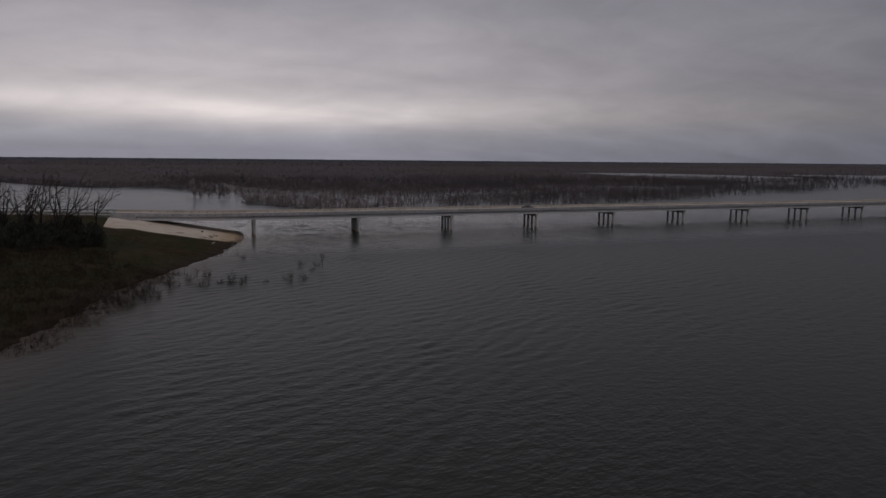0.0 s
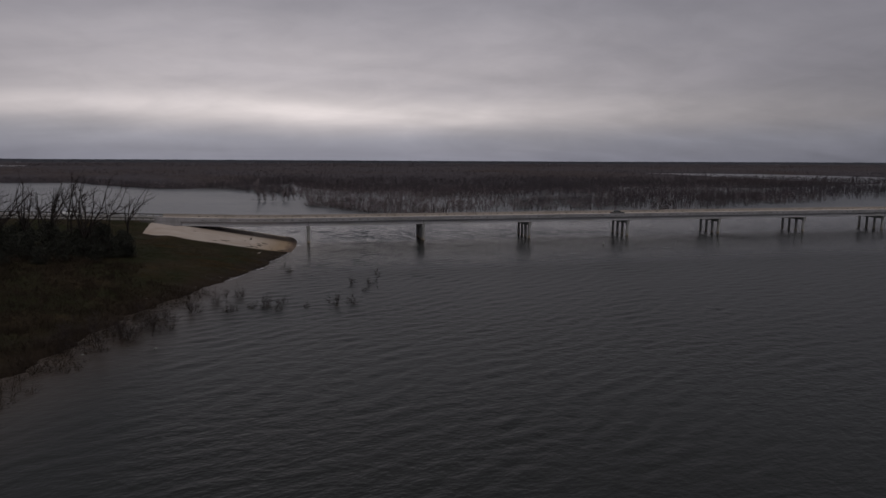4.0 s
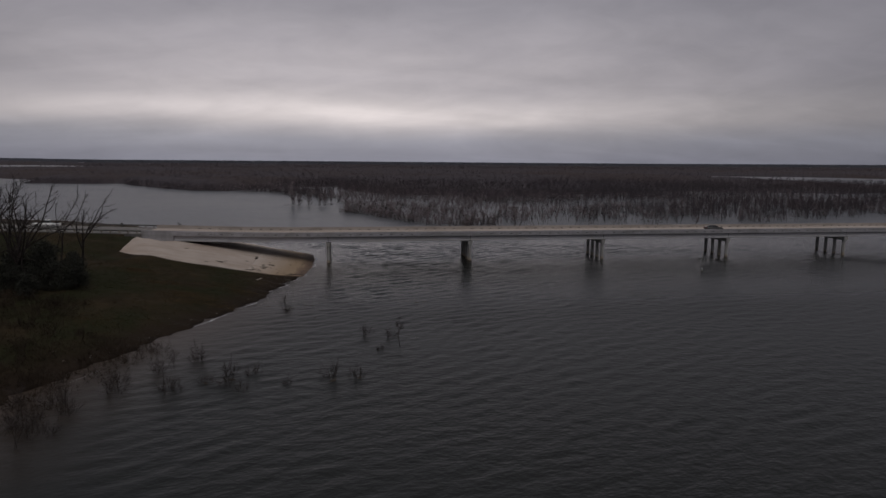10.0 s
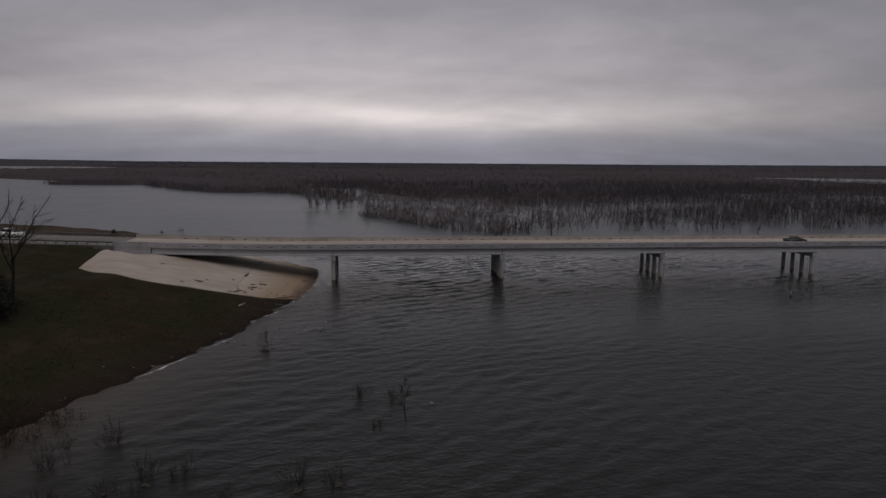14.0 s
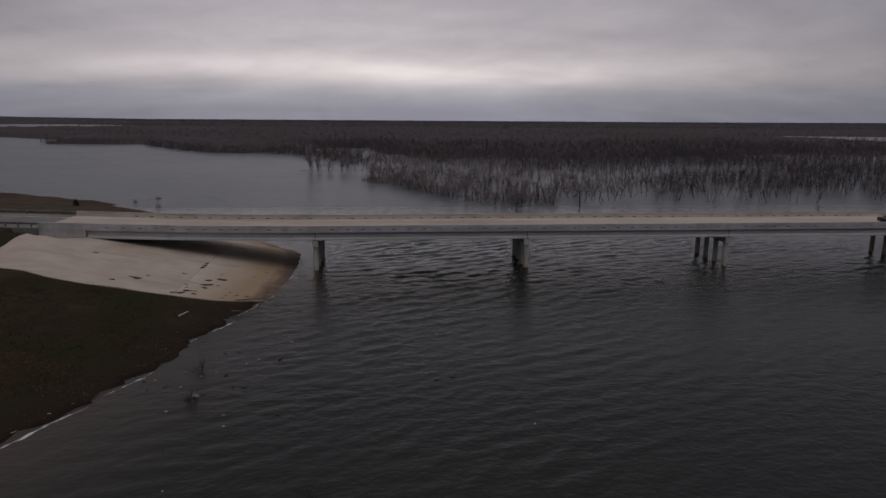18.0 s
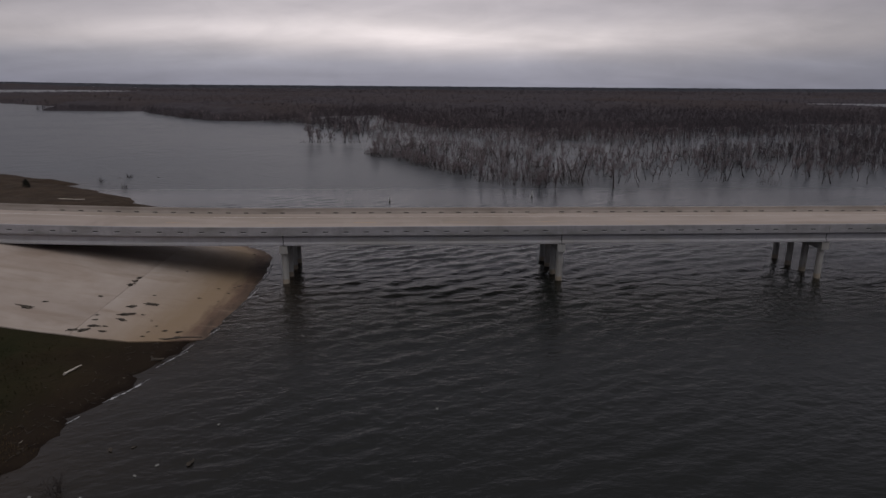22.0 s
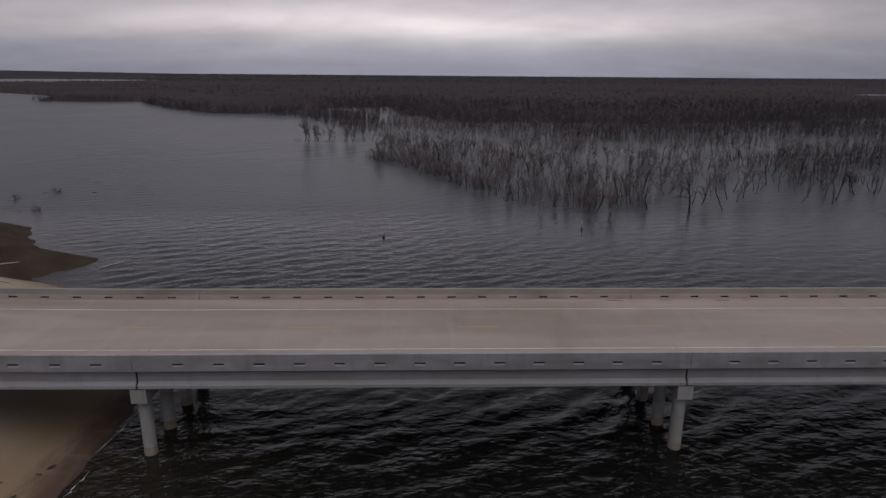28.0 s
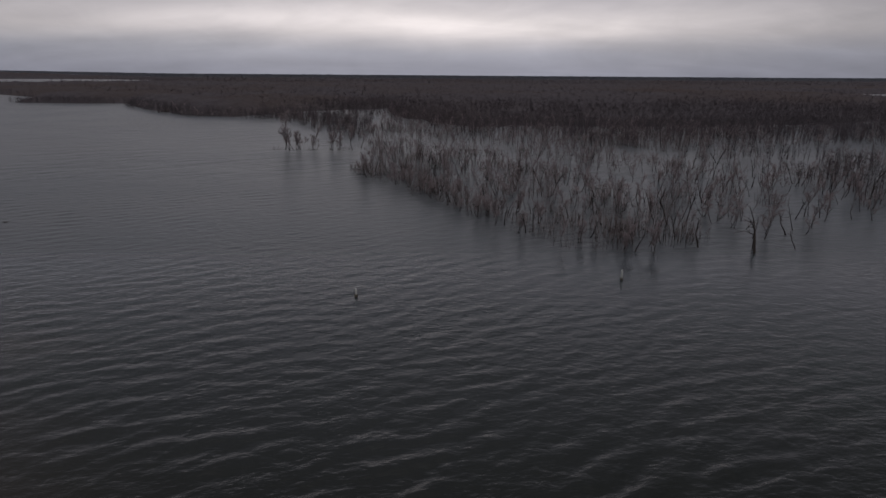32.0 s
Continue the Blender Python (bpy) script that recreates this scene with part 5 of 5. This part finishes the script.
# drowned bushes off the bank
DROWNED = [brush(501, 3.3, 0.55, 16, 0.03, 9), brush(502, 2.4, 0.8, 20, 0.03, 8), grow(503, 2.9, 0.045, limbs=6, twigs=9, width=0.03, spread=0.5, start=0.35), brush(505, 3.9, 1.3, 30, 0.024, 10), grow(506, 4.2, 0.05, lean=0.2, stems=3, limbs=5, twigs=8, width=0.028, spread=0.6, start=0.25)]
drowned = []
for k, (x, y, kind, s) in enumerate(((11.6, -71.8, 2, 1.15), (10.6, -66.5, 0, 0.7), (7.3, -65.0, 0, 0.75), (-8.7, -80.5, 0, 0.9), (-6.2, -80.4, 1, 0.8), (2.8, -82.6, 0, 0.95), (5.7, -82.6, 1, 0.8),
                                     (-13.8, -74.5, 0, 1.0), (-17.3, -78.5, 0, 0.9), (-20.0, -84.7, 0, 1.1), (-14.3, -84.8, 1, 1.0), (-11.0, -82.5, 1, 0.7), (-5.2, -48.6, 0, 0.6), (-6.6, -41.5, 0, 0.6),
                                     (-24.5, -87.0, 0, 1.2), (-25.5, -92.0, 1, 1.2), (-22.5, -90.0, 0, 1.0), (-27.0, -98.0, 0, 1.2), (-6.8, -85.6, 1, 0.7), (9.0, -72.5, 1, 0.5), (-2.0, -84.0, 1, 0.5),
                                     (-38.2, -103.2, 3, 1.0), (-36.3, -100.8, 3, 0.9), (-34.9, -99.7, 3, 1.1), (-31.8, -104.2, 3, 0.9), (-28.6, -104.0, 4, 0.8), (-26.2, -99.3, 3, 0.8), (-23.6, -97.2, 4, 0.8), (-22.5, -94.8, 3, 0.8),
                                     (-34.0, -95.5, 3, 1.0), (-29.3, -93.0, 3, 0.9), (-26.2, -91.4, 4, 0.8), (-30.6, -99.0, 4, 0.9), (-33.0, -101.8, 4, 0.9), (-27.9, -96.6, 3, 1.0), (-24.8, -94.0, 3, 0.7), (-20.6, -81.0, 3, 0.6), (-15.7, -78.2, 4, 0.6), (-8.8, -83.6, 3, 0.55), (-58.3, 95.5, 1, 0.75), (-51.8, 77.0, 1, 0.7), (-62.0, 88.0, 0, 0.6))):
    m = pose(x, y, 0, 0, 0, 47 * k)
    if all(q[0] != kind for q in drowned):
        ob = tree_thing("drowned_bush", DROWNED[kind], "bare twiggy bush standing in the shallow flood", "bush", "drowned bushes off the bank", M_DROWNED)
        ob.matrix_basis = m
        drowned.append((kind, ob))
    else:
        ob = copy_thing([q[1] for q in drowned if q[0] == kind][0], m)
    tall = 1.4 if kind < 2 else 1.1
    ob.scale = (s * 1.15, s * 1.15, s * tall)


# ---------------------------------------------------------------- guardrails
W_BEAM = [(0.0, 0.0), (0.035, 0.02), (0.07, 0.07), (0.035, 0.12), (0.0, 0.155), (0.035, 0.19), (0.07, 0.24), (0.035, 0.29), (0.0, 0.31),
          (-0.008, 0.31), (0.025, 0.285), (0.058, 0.24), (0.025, 0.195), (-0.01, 0.155), (0.025, 0.115), (0.058, 0.07), (0.025, 0.025), (-0.008, 0.0)]
for y0, turn, words in ((-0.3, 1, "dull steel guardrail on timber posts beside the approach road"), (2 * Y_MID + 0.3, -1, "dull steel guardrail on timber posts along the far road edge")):
    gr = empty("guardrail", (-42.4, y0, grade(-42.4) + ZDECK), words, "guardrail", "guardrails of the approach road")
    for k in range(17):
        b, a = -42.42 - 7.62 * (k + 1), -42.42 - 7.62 * k
        prof = [(turn * yy, ZDECK + 0.40 + zz) for yy, zz in W_BEAM]
        bm = loft(bmesh.new(), prof, b, a, grade(b), grade(a))
        bmesh.ops.translate(bm, verts=bm.verts, vec=(42.4, 0, -(grade(-42.4) + ZDECK)))
        part("beam", bm, M_STEEL, gr)
    for k in range(66):
        x = -43.3 - 1.905 * k
        z = ground_at(x, y0)
        bm = box(bmesh.new(), -0.09, 0.09, -0.09, 0.09, 0, 0.74 + ZDECK + grade(x) - min(z, ZDECK + grade(x)) + 0.4)
        bmesh.ops.translate(bm, verts=bm.verts, vec=(x + 42.4, -turn * 0.12, min(z, ZDECK + grade(x)) - 0.4 - grade(-42.4) - ZDECK))
        part("post", bm, M_POST, gr)


# ---------------------------------------------------------------- vehicles
def vehicle(name, label, paint, body, cabin, roof, width, wheels, r, bed=None):
    """Side outlines (x, z) swept across the width, with glass, wheels and lamps."""
    car = empty(name, (0, 0, 0), label, "car" if bed is None else "pickup truck")

    def slab(pts, y, taper, nm, mat, parent=car):
        bm = bmesh.new()
        a = [bm.verts.new((px, -y, pz)) for px, pz in pts]
        b = [bm.verts.new((px, y, pz)) for px, pz in pts]
        n = len(pts)
        for i in range(n):
            j = (i + 1) % n
            bm.faces.new((a[i], a[j], b[j], b[i]))
        bm.faces.new(a[::-1])
        bm.faces.new(b)
        bmesh.ops.recalc_face_normals(bm, faces=bm.faces[:])
        zs = [p[1] for p in pts]
        lo, hi = min(zs), max(zs)
        for v in bm.verts:
            v.co.y *= 1 - taper * (v.co.z - lo) / (hi - lo)
        bmesh.ops.bevel(bm, geom=bm.edges[:], offset=0.04, segments=2, affect="EDGES", clamp_overlap=True)
        return part(nm, bm, mat, parent, smooth=True)

    slab(body, width / 2, 0.06, "body", paint)
    slab(cabin, width / 2 - 0.10, 0.16, "windows", M_GLASS)
    slab(roof, width / 2 - 0.23, 0.04, "roof", paint)
    if bed:
        slab(bed, width / 2 - 0.18, 0.0, "bed", M_RUBBER)
    for x in wheels:
        for y in (-width / 2 + 0.1, width / 2 - 0.1):
            w = part("wheel", cyl(bmesh.new(), (x, y - 0.11, r), (x, y + 0.11, r), r, r, 20), M_RUBBER, car)
            part("rim", cyl(bmesh.new(), (x, y - 0.125, r), (x, y + 0.125, r), r * 0.62, r * 0.62, 14), M_RIM, w)
    x0, x1 = min(p[0] for p in body), max(p[0] for p in body)
    for y in (-width / 2 + 0.3, width / 2 - 0.3):
        part("headlight", box(bmesh.new(), x1 - 0.16, x1 - 0.01, y - 0.2, y + 0.2, 0.62, 0.76, 0.02), M_LAMPCLEAR, car)
        part("tail_light", box(bmesh.new(), x0 + 0.01, x0 + 0.14, y - 0.2, y + 0.2, 0.72, 0.9, 0.02), M_LAMPRED, car)
    return car


sedan = vehicle("sedan", "dark grey sedan driving on the concrete bridge deck", M_CARDARK,
                [(-2.35, 0.3), (-2.38, 0.75), (-2.25, 0.98), (-1.4, 1.0), (0.9, 0.96), (1.9, 0.86), (2.32, 0.7), (2.36, 0.35), (2.1, 0.22), (-2.1, 0.22)],
                [(-1.75, 0.95), (-1.0, 1.38), (0.25, 1.4), (1.15, 0.94)], [(-1.05, 1.36), (-0.8, 1.45), (0.1, 1.46), (0.3, 1.38)], 1.82, (-1.4, 1.42), 0.33)
sedan.matrix_basis = pose(102.9, 4.1, ZDECK + 0.002)
pickup = vehicle("pickup_truck", "white pickup truck on the approach road by the bridge", M_CARWHITE,
                 [(-2.85, 0.45), (-2.87, 1.1), (-0.85, 1.12), (1.0, 1.12), (2.6, 1.04), (2.85, 0.85), (2.88, 0.45), (2.6, 0.36), (-2.6, 0.36)],
                 [(-0.85, 1.08), (-0.7, 1.72), (0.45, 1.74), (1.25, 1.08)], [(-0.72, 1.7), (-0.6, 1.8), (0.3, 1.82), (0.52, 1.72)], 1.98, (-1.85, 1.85), 0.39,
                 [(-2.7, 1.105), (-2.7, 1.135), (-0.95, 1.135), (-0.95, 1.105)])
slope_deg = math.degrees(math.atan((grade(-56) - grade(-50)) / 6))
pickup.matrix_basis = pose(-66.0, 7.8, ZDECK + grade(-66.0) + 0.01, 0, -slope_deg, 180)


# ---------------------------------------------------------------- drift, floats, foam
def stick(name, label, x, y, length, r, turn, mat, z=None, cat="driftwood", group="drift on the bank"):
    bm = bmesh.new()
    rr = random.Random(int(x * 31 + y * 17))
    p = Vector((-length / 2, 0, 0))
    for k in range(4):
        q = p + Vector((length / 4, rr.uniform(-0.06, 0.06) * length, rr.uniform(0, 0.02) * length))
        cyl(bm, p, q, r * (1 - 0.12 * k), r * (1 - 0.12 * (k + 1)), 7)
        p = q
    zz = (ground_at(x, y) if z is None else z) + r * 0.8
    ob = part(name, bm, mat)
    ob.matrix_basis = pose(x, y, zz, 0, 0, turn)
    return tagged(ob, label, cat, group)


stick("driftwood_log", "pale bleached driftwood log on the muddy shore", -12.6, -26.6, 1.7, 0.1, 62, M_LOG)
stick("driftwood_log", "dark waterlogged driftwood at the water's edge", -7.5, -22.2, 1.1, 0.17, 15, M_DEBRIS)
stick("driftwood_log", "dark waterlogged driftwood at the water's edge", -8.0, -22.0, 0.7, 0.09, -50, M_DEBRIS)
stick("driftwood_log", "long dark timber along the foot of the paving", -8.0, -18.6, 6.6, 0.1, 5, M_DEBRIS, ground_at(-8.0, -18.6) + 0.06)


stick("driftwood_pole", "long pale pole washed up on the muddy spit", -51.4, 51.8, 7.0, 0.11, -10, M_LOG, None, "driftwood", "drift on the spit")
stick("driftwood_pole", "thin pale stick lying on the muddy spit", -33.8, 40.6, 2.4, 0.06, 24, M_LOG, None, "driftwood", "drift on the spit")
stick("driftwood_pole", "pale waterlogged pole floating off the spit", -22.4, 43.8, 4.2, 0.08, 56, M_LOG, -0.03, "driftwood", "floating drift")


def strand(seed, n, lo, hi):
    """Short sticks and chips that the flood left along the shore."""
    g = np.random.default_rng(seed)
    V, F = [], []
    y = g.uniform(-75, -18, n)
    for yy in y:
        x = float(np.interp(yy, SHORE_Y, SHORE_X)) - abs(g.normal()) * 2.6 - 0.2
        z = ground_at(x, yy)
        if z < 0.02:
            continue
        a, ln = g.uniform(0, 6.283), g.uniform(lo, hi)
        d = np.array([math.cos(a), math.sin(a), 0.0]) * ln / 2
        c = np.array([x, yy, z + 0.05])
        limb(V, F, c - d, c + d, 0.028, 0.016)
    return np.array(V, np.float32), np.array(F, np.int32)


for seed, n, mat, words in ((91, 300, M_DEBRIS, "dark sticks and leaf litter strewn along the muddy shore"), (92, 16, M_LOG, "pale bleached chips strewn along the muddy shore")):
    V, F = strand(seed, n, 0.15, 0.7 if mat is M_DEBRIS else 0.35)
    tagged(tri_mesh("strand_litter", V, F, mat), words, "driftwood", kind="stuff")


def drift_clump(name, seed, size, m, label, group):
    """A ragged, flattened mat of leaf litter with sticks lying through it."""
    rr = random.Random(seed)
    bm = bmesh.new()
    bmesh.ops.create_icosphere(bm, subdivisions=2, radius=0.42 * size, matrix=Matrix.Diagonal((0.85, 0.36, 0.13, 1)))
    for v in bm.verts:
        v.co += Vector((rr.gauss(0, 0.1), rr.gauss(0, 0.075), rr.gauss(0, 0.012))) * size
    heap = part(name, bm, M_DEBRIS)
    heap.matrix_basis = m
    for k in range(5):
        a = rr.uniform(0, 6.28)
        c = Vector((rr.gauss(0, 0.12) * size, rr.gauss(0, 0.05) * size, 0.05 * size))
        d = Vector((math.cos(a), math.sin(a) * 0.5, rr.uniform(-0.02, 0.05))) * size * rr.uniform(0.25, 0.5)
        part("stick", cyl(bmesh.new(), c - d, c + d, 0.03 * size, 0.015 * size, 5), M_DEBRIS, heap)
    return tagged(heap, label, "drift", group)


def on_paving(x, y):
    return ground_at(x, y) + 0.11


for k, (x, y, s, a) in enumerate(((-12.1, -10.8, 1.55, 5), (-13.7, -12.1, 1.2, 40), (-13.4, -14.2, 1.7, 28), (-13.3, -15.7, 1.15, -15), (-17.4, -10.8, 0.7, -20), (-12.0, -13.7, 0.5, 0), (-15.4, -16.5, 0.6, 40),
                                  (-15.7, -15.4, 0.5, 30), (-14.9, -17.9, 1.3, 20), (-14.0, -17.6, 0.55, 0), (-13.8, -18.7, 0.8, 10), (-15.3, -19.0, 1.4, 55), (-9.9, -15.9, 0.35, 0), (-8.8, -16.6, 0.65, 40), (-10.1, -17.4, 0.45, 60),
                                  (-10.2, -18.5, 0.45, 20), (-7.5, -16.4, 0.8, 50), (-7.3, -17.6, 0.9, 45), (-8.4, -7.0, 0.45, 0), (-12.8, -8.3, 0.5, 0), (-6.3, -7.1, 0.3, 60), (-5.9, -4.1, 0.5, 60), (-5.7, -1.9, 0.4, 0), (-5.4, -1.0, 0.65, 70),
                                  (-7.3, -3.1, 0.4, 20), (-6.8, 13.5, 0.5, 10), (-5.2, 11.5, 0.45, 80), (-12.3, 1.1, 0.3, 0), (-10.7, -14.8, 0.25, 0), (-22.0, -16.1, 1.7, -10), (-24.3, -18.1, 0.8, 5), (-21.2, -14.2, 0.7, 30), (-30.7, -7.7, 0.8, 10),
                                  (-16.1, -6.3, 1.5, 88), (-16.1, -5.0, 1.3, 94), (-16.15, -3.7, 1.2, 90), (-16.2, -19.3, 1.0, 30))):
    drift_clump("driftwood_clump", 600 + k, s, pose(x, y, on_paving(x, y) + 0.02, 0, 8, a), "dark ragged clump of driftwood lying on the paving", "driftwood on the slope paving")

for k, (x, y, s) in enumerate(((42.3, 11.55, 1.1), (33.5, 11.6, 1.3), (37.8, 11.6, 0.9), (44.5, 11.65, 0.7))):
    bm = bmesh.new()
    bmesh.ops.create_icosphere(bm, subdivisions=2, radius=0.6 * s, matrix=Matrix.Diagonal((1.0, 0.13, 0.03, 1)))
    for v in bm.verts:
        v.co.y += 0.05 * math.sin(7 * v.co.x + k)
    ob = part("sand_drift", bm, M_DAMP, smooth=True)
    ob.matrix_basis = pose(x, y, ZDECK + 0.002, 0, 0, -6 + 3 * k)
    tagged(ob, "thin brown drift of sand swept against the bridge rail", "sand", "sand drifts on the deck")


def foam(pts, w, seed):
    """A wavering line of foam on the water."""
    rr = random.Random(seed)
    bm = bmesh.new()
    prev = None
    n = 26
    for k in range(n + 1):
        u = k / n * (len(pts) - 1)
        i = min(int(u), len(pts) - 2)
        p = Vector((*pts[i], 0)).lerp(Vector((*pts[i + 1], 0)), u - i) + Vector((rr.gauss(0, 0.03), rr.gauss(0, 0.03), 0))
        d = (Vector((*pts[i + 1], 0)) - Vector((*pts[i], 0))).normalized()
        s = Vector((-d.y, d.x, 0)) * w * max(0.03, rr.uniform(-0.2, 1.0) * (0.5 + 0.5 * math.sin(k * 0.9 + seed))) * (1 - abs(2 * k / n - 1) ** 3)
        row = [bm.verts.new(p - s + Vector((0, 0, 0.02))), bm.verts.new(p + Vector((0, 0, 0.06))), bm.verts.new(p + s + Vector((0, 0, 0.02)))]
        if prev:
            for j in range(2):
                bm.faces.new((prev[j], prev[j + 1], row[j + 1], row[j]))
        prev = row
    ob = part("foam_line", bm, M_FOAM)
    return tagged(ob, "thin broken line of foam on the water at the shore", "foam", "foam lines along the shore")


foam([(-18.3, -58.5), (-16.9, -55.8), (-15.6, -52.4), (-13.6, -49.1)], 0.28, 1)
foam([(-18.0, -57.4), (-16.2, -54.4), (-14.6, -50.4)], 0.16, 2)
foam([(-8.9, -30.1), (-7.7, -28.2), (-6.8, -25.9)], 0.2, 3)
foam([(-7.1, -23.8), (-6.2, -21.6), (-5.4, -20.2)], 0.10, 4)
foam([(-11.9, -44.0), (-11.2, -43.1)], 0.14, 5)
foam([(-10.1, -33.2), (-9.6, -32.2)], 0.10, 6)
foam([(-11.7, -39.6), (-10.8, -38.2)], 0.12, 7)
foam([(-4.1, -14.5), (-4.7, -16.3)], 0.12, 8)
foam([(-5.4, -18.5), (-6.0, -20.8)], 0.09, 9)
foam([(-3.0, -1.2), (-3.2, -3.4), (-3.4, -5.4)], 0.12, 11)
foam([(-3.6, 0.8), (-3.1, 5.0), (-3.6, 10.0)], 0.16, 12)
foam([(-3.6, -4.9), (-2.9, -4.5), (-2.3, -4.3)], 0.1, 15)
foam([(-20.6, -60.0), (-18.6, -55.4), (-16.6, -51.4)], 0.2, 17)
foam([(-13.4, -47.0), (-12.0, -44.2), (-10.9, -41.6)], 0.14, 18)
foam([(-3.9, 10), (-5.2, 14.5), (-7.4, 17.5)], 0.14, 13)
foam([(-26.0, -81.0), (-24.2, -77.0)], 0.10, 14)


def float_thing(x, y, s, seed):
    rr = random.Random(seed)
    bm = bmesh.new()
    bmesh.ops.create_icosphere(bm, subdivisions=2, radius=0.3 * s, matrix=Matrix.Diagonal((1.5, 0.8, 0.6, 1)))
    for v in bm.verts:
        v.co += Vector([rr.gauss(0, 0.02) * s for _ in range(3)])
    ob = part("floating_litter", bm, M_LITTER, smooth=True)
    ob.matrix_basis = pose(x, y, 0.06 * s, 0, rr.uniform(-8, 8), rr.uniform(0, 180))
    return tagged(ob, "small pale piece of litter floating on the water", "litter", "floating litter")


for k, (x, y, s) in enumerate(((14.3, -67.6, 0.6), (17.5, -32.2, 0.35), (-5.2, -47.6, 1.0), (-21.8, -104.2, 0.9), (24.0, -54.8, 0.4), (-30.4, -105.0, 0.6), (-6.0, -43.0, 0.4), (-4.8, -42.2, 0.4), (-2.4, -40.0, 0.35), (-1.4, -38.9, 0.35),
                               (-1.3, -53.5, 0.4), (-1.8, -51.5, 0.35), (-3.0, -62.5, 0.3), (-10.1, -43.7, 0.4), (-7.2, -45.5, 0.4), (-7.9, -41.9, 0.35), (-6.8, -50.5, 0.4), (1.2, -33.8, 0.35))):
    float_thing(x, y, s, 700 + k)

# clumps of floating twigs and leaves
for k, (x, y, s) in enumerate(((16.6, -45.2, 0.8), (18.2, -44.6, 0.7), (-8.7, -45.2, 0.7), (-10.0, -46.0, 0.7), (-11.0, -43.9, 0.6), (-3.7, -42.9, 0.5), (-3.8, -36.6, 0.5), (0.7, -38.7, 0.8), (-2.4, -45.6, 0.6), (-1.4, -45.8, 0.7), (-0.5, -54.4, 0.5),
                               (2.7, -51.6, 0.5), (-4.8, -57.1, 0.4), (-5.3, -36.9, 0.7), (-4.6, -47.2, 0.9), (-5.8, -48.2, 0.7), (3.0, -83.8, 1.2), (6.0, -83.2, 1.1), (-11.0, -82.9, 1.1), (-8.4, -82.0, 1.0), (-50.5, 95.5, 1.0), (-60.5, 95.0, 0.9), (-54.5, 76.6, 0.7))):
    drift_clump("floating_drift", 800 + k, s, pose(x, y, 0.03, 0, 0, 37 * k), "clump of dark twigs floating on the water", "floating drift")


def buoy(x, y, h, label):
    b = empty("marker_buoy", (x, y, 0), label, "buoy", "marker buoys")
    part("float", cyl(bmesh.new(), (0, 0, -0.3), (0, 0, 0.25), 0.22, 0.2, 14), M_DEBRIS, b)
    part("pole", cyl(bmesh.new(), (0, 0, 0.25), (0, 0, h), 0.11, 0.09, 12), M_WHITE, b)
    bm = cyl(bmesh.new(), (0, 0, h), (0, 0, h + 0.22), 0.13, 0.03, 12)
    part("cap", bm, M_WHITE, b)


buoy(44.0, 64.0, 1.15, "white upright marker buoy floating off the flooded wood")
buoy(11.8, 58.3, 0.7, "small white-topped marker buoy floating in open water")
buoy(85.3, -20.8, 0.8, "small white marker buoy floating in open water")
